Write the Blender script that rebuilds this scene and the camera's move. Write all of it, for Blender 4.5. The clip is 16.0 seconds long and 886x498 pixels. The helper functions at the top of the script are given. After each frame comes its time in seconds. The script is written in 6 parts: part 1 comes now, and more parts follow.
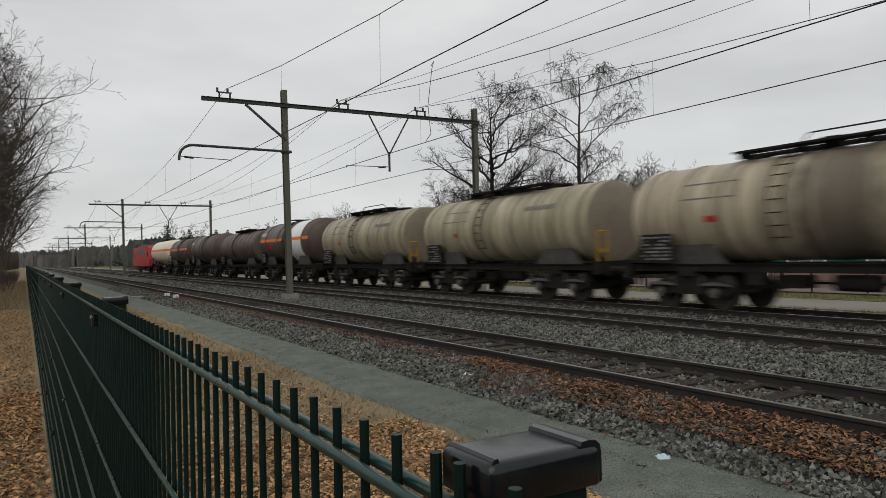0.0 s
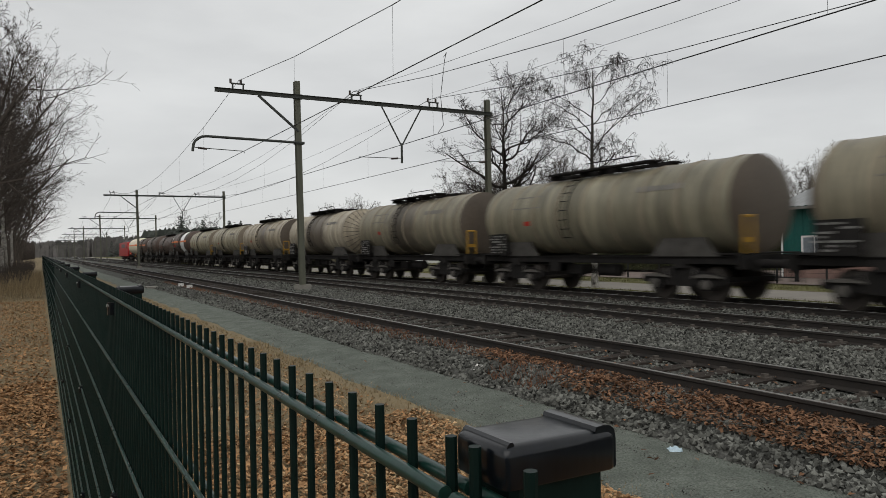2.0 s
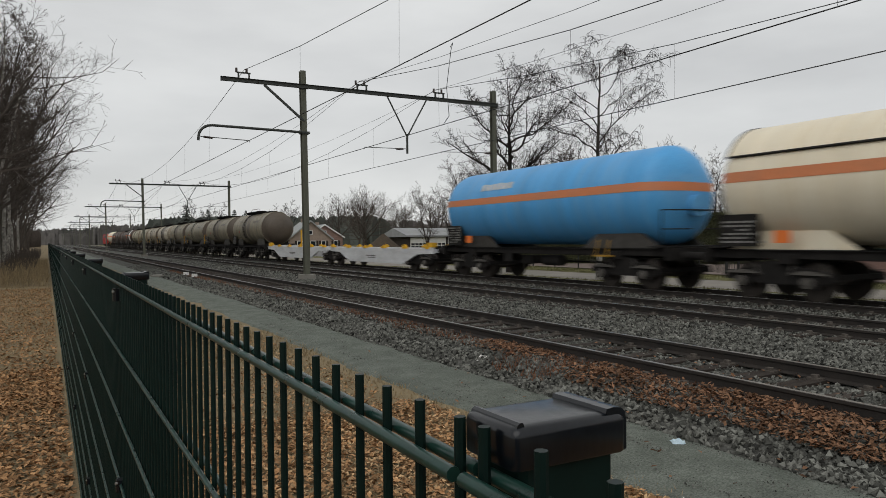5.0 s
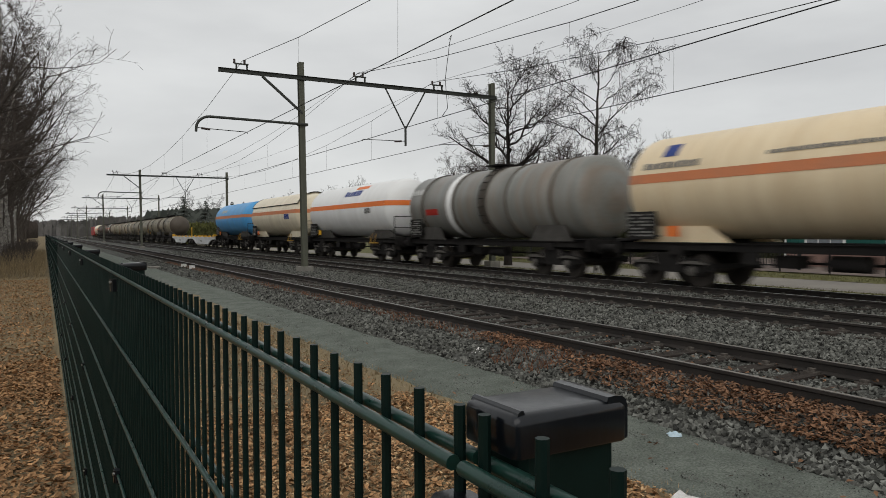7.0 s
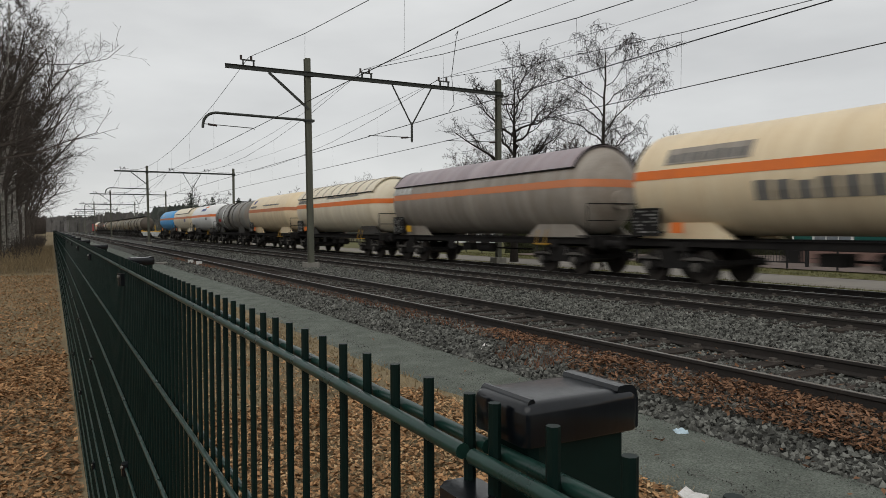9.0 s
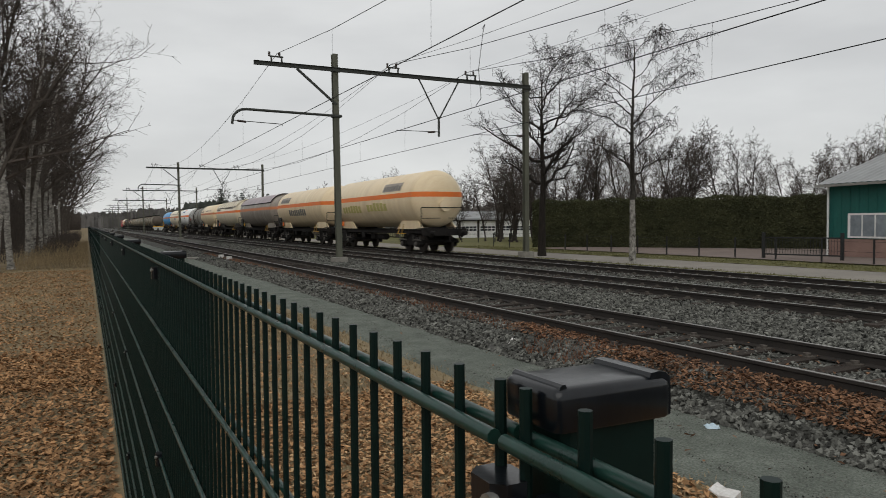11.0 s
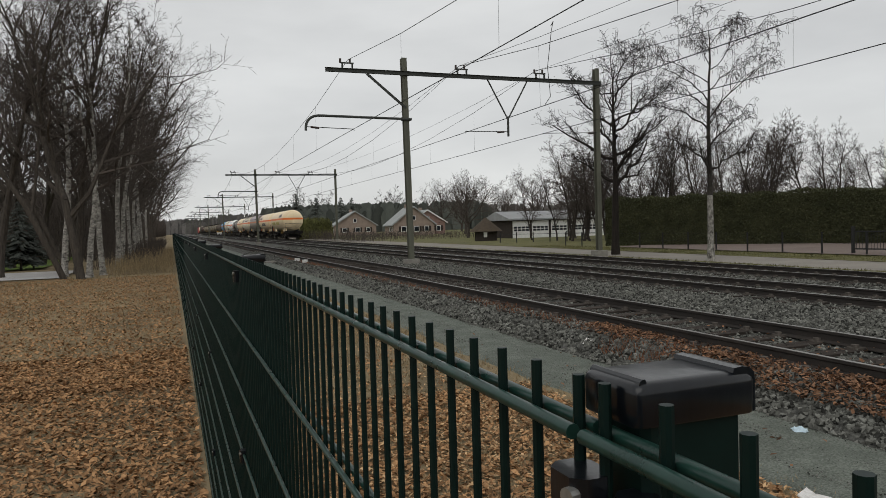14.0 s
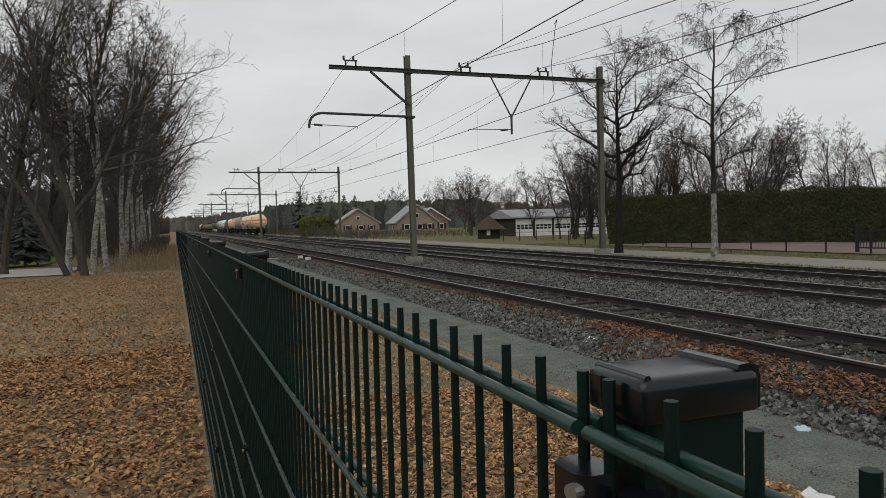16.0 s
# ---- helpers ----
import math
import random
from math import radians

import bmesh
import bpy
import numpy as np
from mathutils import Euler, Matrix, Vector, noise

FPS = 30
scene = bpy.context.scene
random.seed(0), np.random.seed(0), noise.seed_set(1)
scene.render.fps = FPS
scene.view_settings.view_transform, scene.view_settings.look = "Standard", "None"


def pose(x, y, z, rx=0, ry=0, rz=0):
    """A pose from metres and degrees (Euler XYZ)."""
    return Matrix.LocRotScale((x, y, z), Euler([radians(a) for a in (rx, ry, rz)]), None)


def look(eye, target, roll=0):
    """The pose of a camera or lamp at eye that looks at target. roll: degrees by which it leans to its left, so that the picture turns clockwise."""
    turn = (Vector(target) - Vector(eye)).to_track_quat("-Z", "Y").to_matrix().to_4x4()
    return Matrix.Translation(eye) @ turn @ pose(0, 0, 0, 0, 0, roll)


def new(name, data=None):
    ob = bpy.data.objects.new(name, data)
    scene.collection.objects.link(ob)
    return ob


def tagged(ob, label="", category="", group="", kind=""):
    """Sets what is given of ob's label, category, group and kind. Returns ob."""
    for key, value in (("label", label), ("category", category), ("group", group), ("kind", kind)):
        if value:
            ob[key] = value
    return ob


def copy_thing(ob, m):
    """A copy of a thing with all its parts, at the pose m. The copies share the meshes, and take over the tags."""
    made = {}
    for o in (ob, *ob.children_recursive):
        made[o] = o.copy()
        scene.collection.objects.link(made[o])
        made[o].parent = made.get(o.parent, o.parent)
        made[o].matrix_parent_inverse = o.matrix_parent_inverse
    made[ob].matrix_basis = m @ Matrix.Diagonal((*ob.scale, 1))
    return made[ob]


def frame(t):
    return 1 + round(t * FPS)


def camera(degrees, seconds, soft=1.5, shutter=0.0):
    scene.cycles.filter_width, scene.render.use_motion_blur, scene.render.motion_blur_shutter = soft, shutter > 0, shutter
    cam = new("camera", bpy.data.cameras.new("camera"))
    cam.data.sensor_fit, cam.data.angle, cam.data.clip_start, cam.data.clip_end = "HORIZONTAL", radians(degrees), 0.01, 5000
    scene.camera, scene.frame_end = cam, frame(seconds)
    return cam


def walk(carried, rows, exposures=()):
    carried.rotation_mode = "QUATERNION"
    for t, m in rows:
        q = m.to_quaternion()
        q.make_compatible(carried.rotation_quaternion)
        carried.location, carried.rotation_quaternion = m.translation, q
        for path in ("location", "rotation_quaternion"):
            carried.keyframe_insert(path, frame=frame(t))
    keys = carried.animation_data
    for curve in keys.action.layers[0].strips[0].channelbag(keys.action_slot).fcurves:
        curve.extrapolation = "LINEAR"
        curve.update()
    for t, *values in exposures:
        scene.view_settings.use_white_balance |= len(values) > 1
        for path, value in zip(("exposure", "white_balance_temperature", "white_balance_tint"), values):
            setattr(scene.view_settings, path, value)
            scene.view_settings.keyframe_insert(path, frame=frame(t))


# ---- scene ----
cam = camera(63.71, 16.0, soft=0.75, shutter=0.4)
# seconds, eye x y z, pitch, roll, yaw
PATH = [
    (0, 0.0121, -0.0082, 1.5886, 0.532, 1.260, -30.416),
    (0.5, 0.0108, -0.0089, 1.5881, 0.393, 1.287, -30.193),
    (1, 0.0103, -0.0079, 1.5870, 0.163, 1.185, -30.141),
    (1.5, 0.0096, -0.0086, 1.5858, -0.027, 1.111, -29.880),
    (2, 0.0086, -0.0095, 1.5852, -0.117, 1.046, -29.447),
    (2.5, 0.0090, -0.0080, 1.5843, -0.157, 1.067, -29.185),
    (3, 0.0082, -0.0083, 1.5839, -0.176, 1.047, -29.039),
    (3.5, 0.0075, -0.0083, 1.5831, -0.297, 0.939, -29.102),
    (6, 0.0091, 0.0010, 1.5748, -1.183, 0.370, -29.032),
    (6.5, 0.0093, 0.0016, 1.5742, -1.338, 0.330, -29.111),
    (7, 0.0096, 0.0020, 1.5741, -1.401, 0.321, -29.244),
    (7.5, 0.0089, 0.0024, 1.5728, -1.562, 0.279, -29.176),
    (8, 0.0083, 0.0026, 1.5713, -1.598, 0.242, -28.927),
    (10.5, 0.0069, 0.0049, 1.5664, -2.044, 0.343, -28.365),
    (11, 0.0059, 0.0039, 1.5649, -2.115, 0.483, -26.562),
    (11.5, 0.0035, 0.0008, 1.5649, -2.055, 0.699, -24.770),
    (12, 0.0014, -0.0011, 1.5648, -1.978, 0.943, -23.041),
    (12.5, 0.0006, -0.0014, 1.5642, -1.858, 1.241, -21.786),
    (13, -0.0002, -0.0026, 1.5645, -1.847, 1.382, -21.346),
    (13.5, 0.0002, -0.0012, 1.5635, -1.911, 1.503, -21.104),
    (14, 0.0008, -0.0006, 1.5630, -1.952, 1.608, -20.888),
    (14.5, 0.0005, -0.0015, 1.5631, -2.017, 1.585, -20.824),
    (15, 0.0007, -0.0007, 1.5629, -2.038, 1.498, -20.812),
    (15.5, 0.0001, -0.0002, 1.5617, -2.060, 1.532, -20.530),
    (16, 0.0002, 0.0002, 1.5618, -2.118, 1.465, -20.640),
]
walk(cam, [(t, pose(x, y, z, 90 + p, r, w)) for t, x, y, z, p, r, w in PATH])

# ---- light: a closed grey winter sky ----
world = bpy.data.worlds.new("overcast_sky")
scene.world = world
world.use_nodes = True
wn, wl = world.node_tree.nodes, world.node_tree.links
wn.clear()
w_out, w_bg, w_sky = wn.new("ShaderNodeOutputWorld"), wn.new("ShaderNodeBackground"), wn.new("ShaderNodeTexSky")
w_sky.sky_type, w_sky.sun_disc = "NISHITA", False
w_sky.sun_elevation, w_sky.sun_rotation = radians(46), radians(225)
w_co, w_map, w_noise, w_ramp = wn.new("ShaderNodeTexCoord"), wn.new("ShaderNodeMapping"), wn.new("ShaderNodeTexNoise"), wn.new("ShaderNodeValToRGB")
w_map.inputs["Scale"].default_value = (1.0, 1.0, 3.2)
w_noise.inputs["Scale"].default_value, w_noise.inputs["Detail"].default_value = 2.6, 6
w_ramp.color_ramp.elements[0].position, w_ramp.color_ramp.elements[0].color = 0.3, (6.0, 6.06, 6.06, 1)
w_ramp.color_ramp.elements[1].position, w_ramp.color_ramp.elements[1].color = 0.68, (7.75, 7.83, 7.76, 1)
w_mix = wn.new("ShaderNodeMixRGB")
w_mix.inputs[0].default_value = 0.94
wl.new(w_co.outputs["Generated"], w_map.inputs[0])
wl.new(w_map.outputs[0], w_noise.inputs["Vector"])
wl.new(w_noise.outputs["Fac"], w_ramp.inputs[0])
wl.new(w_sky.outputs[0], w_mix.inputs[1])
wl.new(w_ramp.outputs[0], w_mix.inputs[2])
wl.new(w_mix.outputs[0], w_bg.inputs[0])
w_bg.inputs[1].default_value = 0.1
wl.new(w_bg.outputs[0], w_out.inputs[0])
sun = new("sun", bpy.data.lights.new("sun", "SUN"))
sun.data.energy, sun.data.angle, sun.data.color = 0.85, radians(60), (1, 0.97, 0.93)
sun.matrix_world = look((0, 0, 60), (24, 24, 24))
scene.view_settings.exposure = 0.0


# ---- mesh helpers ----
class Build:
    """Gathers vertices and faces of one mesh."""

    def __init__(self):
        self.v, self.f = [], []

    def add(self, verts, faces):
        n = len(self.v)
        self.v += [tuple(p) for p in verts]
        self.f += [tuple(i + n for i in f) for f in faces]
        return self

    def box(self, x, y, z, sx, sy, sz, m=None, c=0.0):
        """A box about (x, y, z) with cut vertical edges c."""
        hx, hy, hz = sx / 2, sy / 2, sz / 2
        if c:
            ring = [(-hx + c, -hy), (hx - c, -hy), (hx, -hy + c), (hx, hy - c), (hx - c, hy), (-hx + c, hy), (-hx, hy - c), (-hx, -hy + c)]
        else:
            ring = [(-hx, -hy), (hx, -hy), (hx, hy), (-hx, hy)]
        n = len(ring)
        vs = [Vector((a, b, s)) for s in (-hz, hz) for a, b in ring]
        if m is not None:
            vs = [m @ p for p in vs]
        vs = [(p.x + x, p.y + y, p.z + z) for p in vs]
        fs = [tuple(range(n - 1, -1, -1)), tuple(range(n, 2 * n))] + [(i, (i + 1) % n, n + (i + 1) % n, n + i) for i in range(n)]
        return self.add(vs, fs)

    def tube(self, a, b, r0, r1=None, n=6, caps=True):
        a, b = Vector(a), Vector(b)
        r1 = r0 if r1 is None else r1
        d = (b - a).normalized()
        u = d.orthogonal().normalized()
        w = d.cross(u)
        vs = []
        for p, r in ((a, r0), (b, r1)):
            vs += [p + (u * math.cos(k * math.tau / n) + w * math.sin(k * math.tau / n)) * r for k in range(n)]
        fs = [(i, (i + 1) % n, n + (i + 1) % n, n + i) for i in range(n)]
        if caps:
            fs += [tuple(range(n - 1, -1, -1)), tuple(range(n, 2 * n))]
        return self.add(vs, fs)

    def pipe(self, pts, r, n=6):
        for a, b in zip(pts, pts[1:]):
            self.tube(a, b, r, r, n)
        return self

    def strand(self, pts, r, n=4):
        """One unbroken wire through the points."""
        pts = [Vector(p) for p in pts]
        base = len(self.v)
        for i, p in enumerate(pts):
            d = (pts[min(i + 1, len(pts) - 1)] - pts[max(i - 1, 0)]).normalized()
            u = d.cross(Vector((0, 0, 1))).normalized()
            w = u.cross(d)
            rr = r(p) if callable(r) else r
            self.v += [tuple(p + (u * math.cos(k * math.tau / n) + w * math.sin(k * math.tau / n)) * rr) for k in range(n)]
        for i in range(len(pts) - 1):
            self.f += [(base + i * n + k, base + i * n + (k + 1) % n, base + (i + 1) * n + (k + 1) % n, base + (i + 1) * n + k) for k in range(n)]
        return self

    def beam(self, a, b, wide, high):
        """A square bar from a to b."""
        a, b = Vector(a), Vector(b)
        d = (b - a).normalized()
        side = d.cross(Vector((0, 0, 1)))
        side = Vector((1, 0, 0)) if side.length < 1e-4 else side.normalized()
        top = side.cross(d)
        vs = [p + side * sx * wide / 2 + top * sz * high / 2 for p in (a, b) for sx, sz in ((-1, -1), (1, -1), (1, 1), (-1, 1))]
        return self.add(vs, [(3, 2, 1, 0), (4, 5, 6, 7)] + [(i, (i + 1) % 4, 4 + (i + 1) % 4, 4 + i) for i in range(4)])

    def prism(self, outline, axis, lo, hi):
        """An outline in the two other axes, pulled from lo to hi along axis 0, 1 or 2."""
        n = len(outline)

        def at(p, s):
            return (s, p[0], p[1]) if axis == 0 else (p[0], s, p[1]) if axis == 1 else (p[0], p[1], s)
        vs = [at(p, lo) for p in outline] + [at(p, hi) for p in outline]
        return self.add(vs, [tuple(range(n - 1, -1, -1)), tuple(range(n, 2 * n))] + [(i, (i + 1) % n, n + (i + 1) % n, n + i) for i in range(n)])

    def lathe(self, profile, zc, n=40, a0=0.0, a1=math.tau):
        """(y, r) pairs turned about the y axis at height zc; angle 0 is +x, a quarter turn is up."""
        full = abs(a1 - a0 - math.tau) < 1e-6
        k = n if full else n + 1
        vs = [(r * math.cos(a0 + (a1 - a0) * i / n), y, zc + r * math.sin(a0 + (a1 - a0) * i / n)) for y, r in profile for i in range(k)]
        fs = [(j * k + i, (j + 1) * k + i, (j + 1) * k + (i + 1) % k, j * k + (i + 1) % k) for j in range(len(profile) - 1) for i in range(n)]
        return self.add(vs, fs)

    def mesh(self, name, material, smooth=False):
        me = bpy.data.meshes.new(name)
        me.from_pydata(self.v, [], self.f)
        if material is not None:
            me.materials.append(material)
        if smooth:
            me.shade_smooth()
            me.set_sharp_from_angle(angle=radians(40))
        me.update()
        return me


def part(name, b, material, parent=None, label="", smooth=False):
    """Links a Build, or a mesh that is shared, as one object under its thing."""
    me = b.mesh(name, material, smooth) if isinstance(b, Build) else b
    ob = new(name, me)
    if parent is not None:
        ob.parent = parent
    if label:
        ob["label"] = label
    return ob


def thing(name, label, category, group="", m=None, kind=""):
    ob = new(name)
    ob.empty_display_size = 0.2
    if m is not None:
        ob.matrix_basis = m
    return tagged(ob, label, category, group, kind)


# ---- materials ----
def mat(name, base, other=None, rough=0.8, metal=0.0, scale=4.0, fine=40.0, amount=0.6, bump=0.2, stretch=(1, 1, 1), third=None, grain=0.25, dist=0.01, objvar=0.0, islands=0.0):
    """A surface of two colours mixed by coarse noise, a fine grain over it, and relief."""
    m = bpy.data.materials.new(name)
    m.use_nodes = True
    n, l = m.node_tree.nodes, m.node_tree.links
    p = n["Principled BSDF"]
    p.inputs["Roughness"].default_value, p.inputs["Metallic"].default_value = rough, metal
    p.inputs["Specular IOR Level"].default_value = 0.12 if rough > 0.78 else 0.3
    co, mp = n.new("ShaderNodeTexCoord"), n.new("ShaderNodeMapping")
    mp.inputs["Scale"].default_value = stretch
    l.new(co.outputs["Object"], mp.inputs[0])
    big, small = n.new("ShaderNodeTexNoise"), n.new("ShaderNodeTexNoise")
    big.inputs["Scale"].default_value, big.inputs["Detail"].default_value, big.inputs["Roughness"].default_value = scale, 6, 0.62
    small.inputs["Scale"].default_value, small.inputs["Detail"].default_value = fine, 4
    l.new(mp.outputs[0], big.inputs["Vector"])
    l.new(mp.outputs[0], small.inputs["Vector"])
    ramp = n.new("ShaderNodeValToRGB")
    other = other or tuple(c * 0.7 for c in base)
    e = ramp.color_ramp.elements
    e[0].position, e[0].color = 0.5 - 0.3 * (1 - amount) - 0.08, (*other, 1)
    e[1].position, e[1].color = 0.5 + 0.3 * (1 - amount) + 0.08, (*base, 1)
    if third:
        x = e.new(0.9)
        x.color = (*third, 1)
    l.new(big.outputs["Fac"], ramp.inputs[0])
    mix = n.new("ShaderNodeMixRGB")
    mix.blend_type = "OVERLAY"
    mix.inputs[0].default_value = grain
    l.new(ramp.outputs[0], mix.inputs[1])
    l.new(small.outputs["Fac"], mix.inputs[2])
    last = mix.outputs[0]
    for amt, src, sock in ((objvar, "ShaderNodeObjectInfo", "Random"), (islands, "ShaderNodeNewGeometry", "Random Per Island")):
        if amt:
            info, hsv, mr = n.new(src), n.new("ShaderNodeHueSaturation"), n.new("ShaderNodeMapRange")
            mr.inputs[3].default_value, mr.inputs[4].default_value = 1 - amt, 1 + amt
            l.new(info.outputs[sock], mr.inputs[0])
            l.new(mr.outputs[0], hsv.inputs["Value"])
            l.new(last, hsv.inputs["Color"])
            last = hsv.outputs[0]
    l.new(last, p.inputs["Base Color"])
    rr = n.new("ShaderNodeMapRange")
    rr.inputs[3].default_value, rr.inputs[4].default_value = max(rough - 0.12, 0.05), min(rough + 0.12, 1)
    l.new(big.outputs["Fac"], rr.inputs[0])
    l.new(rr.outputs[0], p.inputs["Roughness"])
    if bump:
        bp = n.new("ShaderNodeBump")
        bp.inputs["Strength"].default_value, bp.inputs["Distance"].default_value = bump, dist
        l.new(small.outputs["Fac"], bp.inputs["Height"])
        l.new(bp.outputs[0], p.inputs["Normal"])
    return m


M = {}
M["soil"] = mat("dry_grass_soil", (0.25, 0.195, 0.115), (0.145, 0.115, 0.07), 0.95, scale=0.6, fine=30, bump=0.5, dist=0.03, third=(0.34, 0.26, 0.15))
M["verge"] = mat("verge_grass", (0.15, 0.14, 0.06), (0.085, 0.085, 0.038), 0.95, scale=0.8, fine=25, bump=0.5, dist=0.03, third=(0.2, 0.16, 0.08))
M["path"] = mat("path_gravel", (0.182, 0.2, 0.172), (0.106, 0.118, 0.1), 0.95, scale=2.2, fine=60, bump=1.0, grain=1.0, dist=0.03, third=(0.235, 0.255, 0.22))
M["road"] = mat("road_surface", (0.25, 0.23, 0.2), (0.19, 0.175, 0.155), 0.9, scale=0.4, fine=60, bump=0.2)
M["paving"] = mat("brick_paving", (0.2, 0.16, 0.14), (0.15, 0.12, 0.105), 0.9, scale=0.5, fine=20, bump=0.2)
M["ballast"] = mat("ballast_bed", (0.135, 0.135, 0.122), (0.042, 0.042, 0.038), 0.95, scale=9, fine=28, amount=0.75, bump=1.0, grain=0.8, dist=0.06)
M["stone"] = mat("ballast_stone", (0.15, 0.151, 0.135), (0.072, 0.072, 0.064), 0.9, scale=2, fine=60, bump=0.3, islands=0.85)
M["leaf"] = mat("fallen_leaves", (0.38, 0.218, 0.105), (0.2, 0.112, 0.055), 0.85, scale=3, fine=60, bump=0.1, islands=0.6, third=(0.46, 0.3, 0.17))
M["straw"] = mat("dry_grass", (0.33, 0.25, 0.145), (0.2, 0.155, 0.09), 0.9, scale=2, fine=60, bump=0, islands=0.4)
M["weed"] = mat("red_brown_weeds", (0.2, 0.09, 0.05), (0.12, 0.06, 0.035), 0.9, scale=3, fine=60, bump=0, islands=0.4)
M["rust"] = mat("rusty_rail", (0.034, 0.028, 0.024), (0.018, 0.016, 0.0145), 0.75, scale=3, fine=50, bump=0.15)
M["railhead"] = mat("worn_rail_head", (0.45, 0.44, 0.43), (0.28, 0.26, 0.24), 0.35, metal=0.9, scale=6, fine=60, stretch=(1, 0.1, 1), bump=0.05)
M["oldhead"] = mat("dull_rail_head", (0.34, 0.33, 0.32), (0.2, 0.18, 0.16), 0.4, metal=0.8, scale=6, fine=60, stretch=(1, 0.1, 1), bump=0.05)
M["sleeper"] = mat("old_sleeper_wood", (0.055, 0.045, 0.038), (0.03, 0.025, 0.022), 0.9, scale=4, fine=40, stretch=(0.4, 3, 1), bump=0.4, objvar=0.25)
M["concrete"] = mat("weathered_concrete", (0.28, 0.265, 0.235), (0.18, 0.17, 0.15), 0.9, scale=3, fine=50, bump=0.25)
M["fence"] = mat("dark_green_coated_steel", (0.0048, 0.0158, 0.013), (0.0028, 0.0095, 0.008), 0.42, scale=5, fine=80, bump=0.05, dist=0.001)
M["black"] = mat("black_plastic", (0.0055, 0.0075, 0.0105), (0.0025, 0.0034, 0.005), 0.36, scale=70, fine=240, stretch=(1, 1, 0.35), bump=0.1, dist=0.001, third=(0.02, 0.025, 0.032))
M["black"].node_tree.nodes["Principled BSDF"].inputs["Specular IOR Level"].default_value = 0.1
M["black"].node_tree.nodes["Principled BSDF"].inputs["Coat Weight"].default_value = 0.65
M["black"].node_tree.nodes["Principled BSDF"].inputs["Coat Roughness"].default_value = 0.16
# uprights' coating made paler: sky light on the rod tops, put in colour
M["fence_skylit"] = mat("skylit_green_cross_rod_coating", (0.014, 0.046, 0.036), (0.007, 0.025, 0.02), 0.3, scale=30, fine=200, bump=0.1, dist=0.001)
M["zinc"] = mat("zinc_bolt", (0.4, 0.4, 0.38), None, 0.4, metal=0.8, scale=40, fine=200, bump=0.1, dist=0.001)
M["mast"] = mat("olive_grey_mast_paint", (0.115, 0.118, 0.088), (0.075, 0.075, 0.058), 0.7, scale=2, fine=30, stretch=(3, 3, 0.5), bump=0.1)
M["beam"] = mat("dark_steel", (0.055, 0.06, 0.053), (0.035, 0.037, 0.034), 0.7, scale=3, fine=40, bump=0.1)
M["wire"] = mat("weathered_copper_wire", (0.03, 0.03, 0.03), None, 0.7, scale=5, fine=20, bump=0)
M["porcelain"] = mat("brown_insulator", (0.05, 0.035, 0.03), None, 0.3, scale=5, fine=20, bump=0)
M["bark"] = mat("dark_bark", (0.085, 0.072, 0.06), (0.04, 0.035, 0.03), 0.95, scale=4, fine=25, stretch=(3, 3, 0.6), bump=0.6, dist=0.02)
M["twig"] = mat("twig_bark", (0.055, 0.046, 0.04), (0.034, 0.029, 0.026), 0.95, scale=2, fine=20, bump=0)
M["birch"] = mat("white_birch_bark", (0.42, 0.4, 0.36), (0.06, 0.055, 0.05), 0.85, scale=3.5, fine=14, stretch=(1.2, 1.2, 2.2), bump=0.3, amount=0.7)
M["hedge"] = mat("hedge_leaves", (0.072, 0.074, 0.038), (0.042, 0.046, 0.024), 0.9, scale=0.9, fine=12, bump=0.4, islands=0.4, third=(0.12, 0.088, 0.05))
# needle green lightened and greyed so the colour itself carries the haze
M["needle"] = mat("hazy_conifer_needles", (0.095, 0.103, 0.09), (0.07, 0.078, 0.07), 0.9, scale=0.6, fine=8, bump=0.3, islands=0.4)
# bark raised to a pale grey: distance haze is painted into it
M["farwood"] = mat("hazy_far_bare_wood", (0.15, 0.14, 0.133), (0.105, 0.1, 0.096), 0.95, scale=0.4, fine=6, bump=0, islands=0.35)


def lay(name, b, material, label, category="", kind="structure", smooth=False):
    return tagged(part(name, b, material, None, "", smooth), label, category, "", kind)


M["woodtwig"] = mat("grey_brown_twigs", (0.09, 0.075, 0.064), (0.055, 0.046, 0.04), 0.95, scale=2, fine=20, bump=0)
M["drift"] = mat("damp_brown_leaves", (0.22, 0.118, 0.067), (0.12, 0.068, 0.041), 0.85, scale=3, fine=60, bump=0.1, islands=0.6, third=(0.34, 0.22, 0.14))

M["fence"].node_tree.nodes["Principled BSDF"].inputs["Specular IOR Level"].default_value = 0.13
# ---- the ground, the path, the ballast and the road ----
GROUND, BED = -0.44, -0.19
PATH_L = 4.15
NEAR_RAILS = (6.66, 8.165)
MAIN_RAILS = ((11.80, 13.305), (15.785, 17.29))
TRAIN_X = 16.54


def hills(x, y, s, a):
    return a * noise.noise(Vector((x * s, y * s, 3.1)))


def sheet(xs, ys, z, bumps=0.0, size=1.0):
    """A grid over xs and ys at the height z(x, y)."""
    b = Build()
    b.v = [(x, y, z(x, y) + (hills(x, y, size, bumps) if bumps else 0)) for y in ys for x in xs]
    n = len(xs)
    b.f = [(j * n + i, j * n + i + 1, (j + 1) * n + i + 1, (j + 1) * n + i) for j in range(len(ys) - 1) for i in range(n - 1)]
    return b


def steps(lo, hi, n):
    return [lo + (hi - lo) * i / n for i in range(n + 1)]


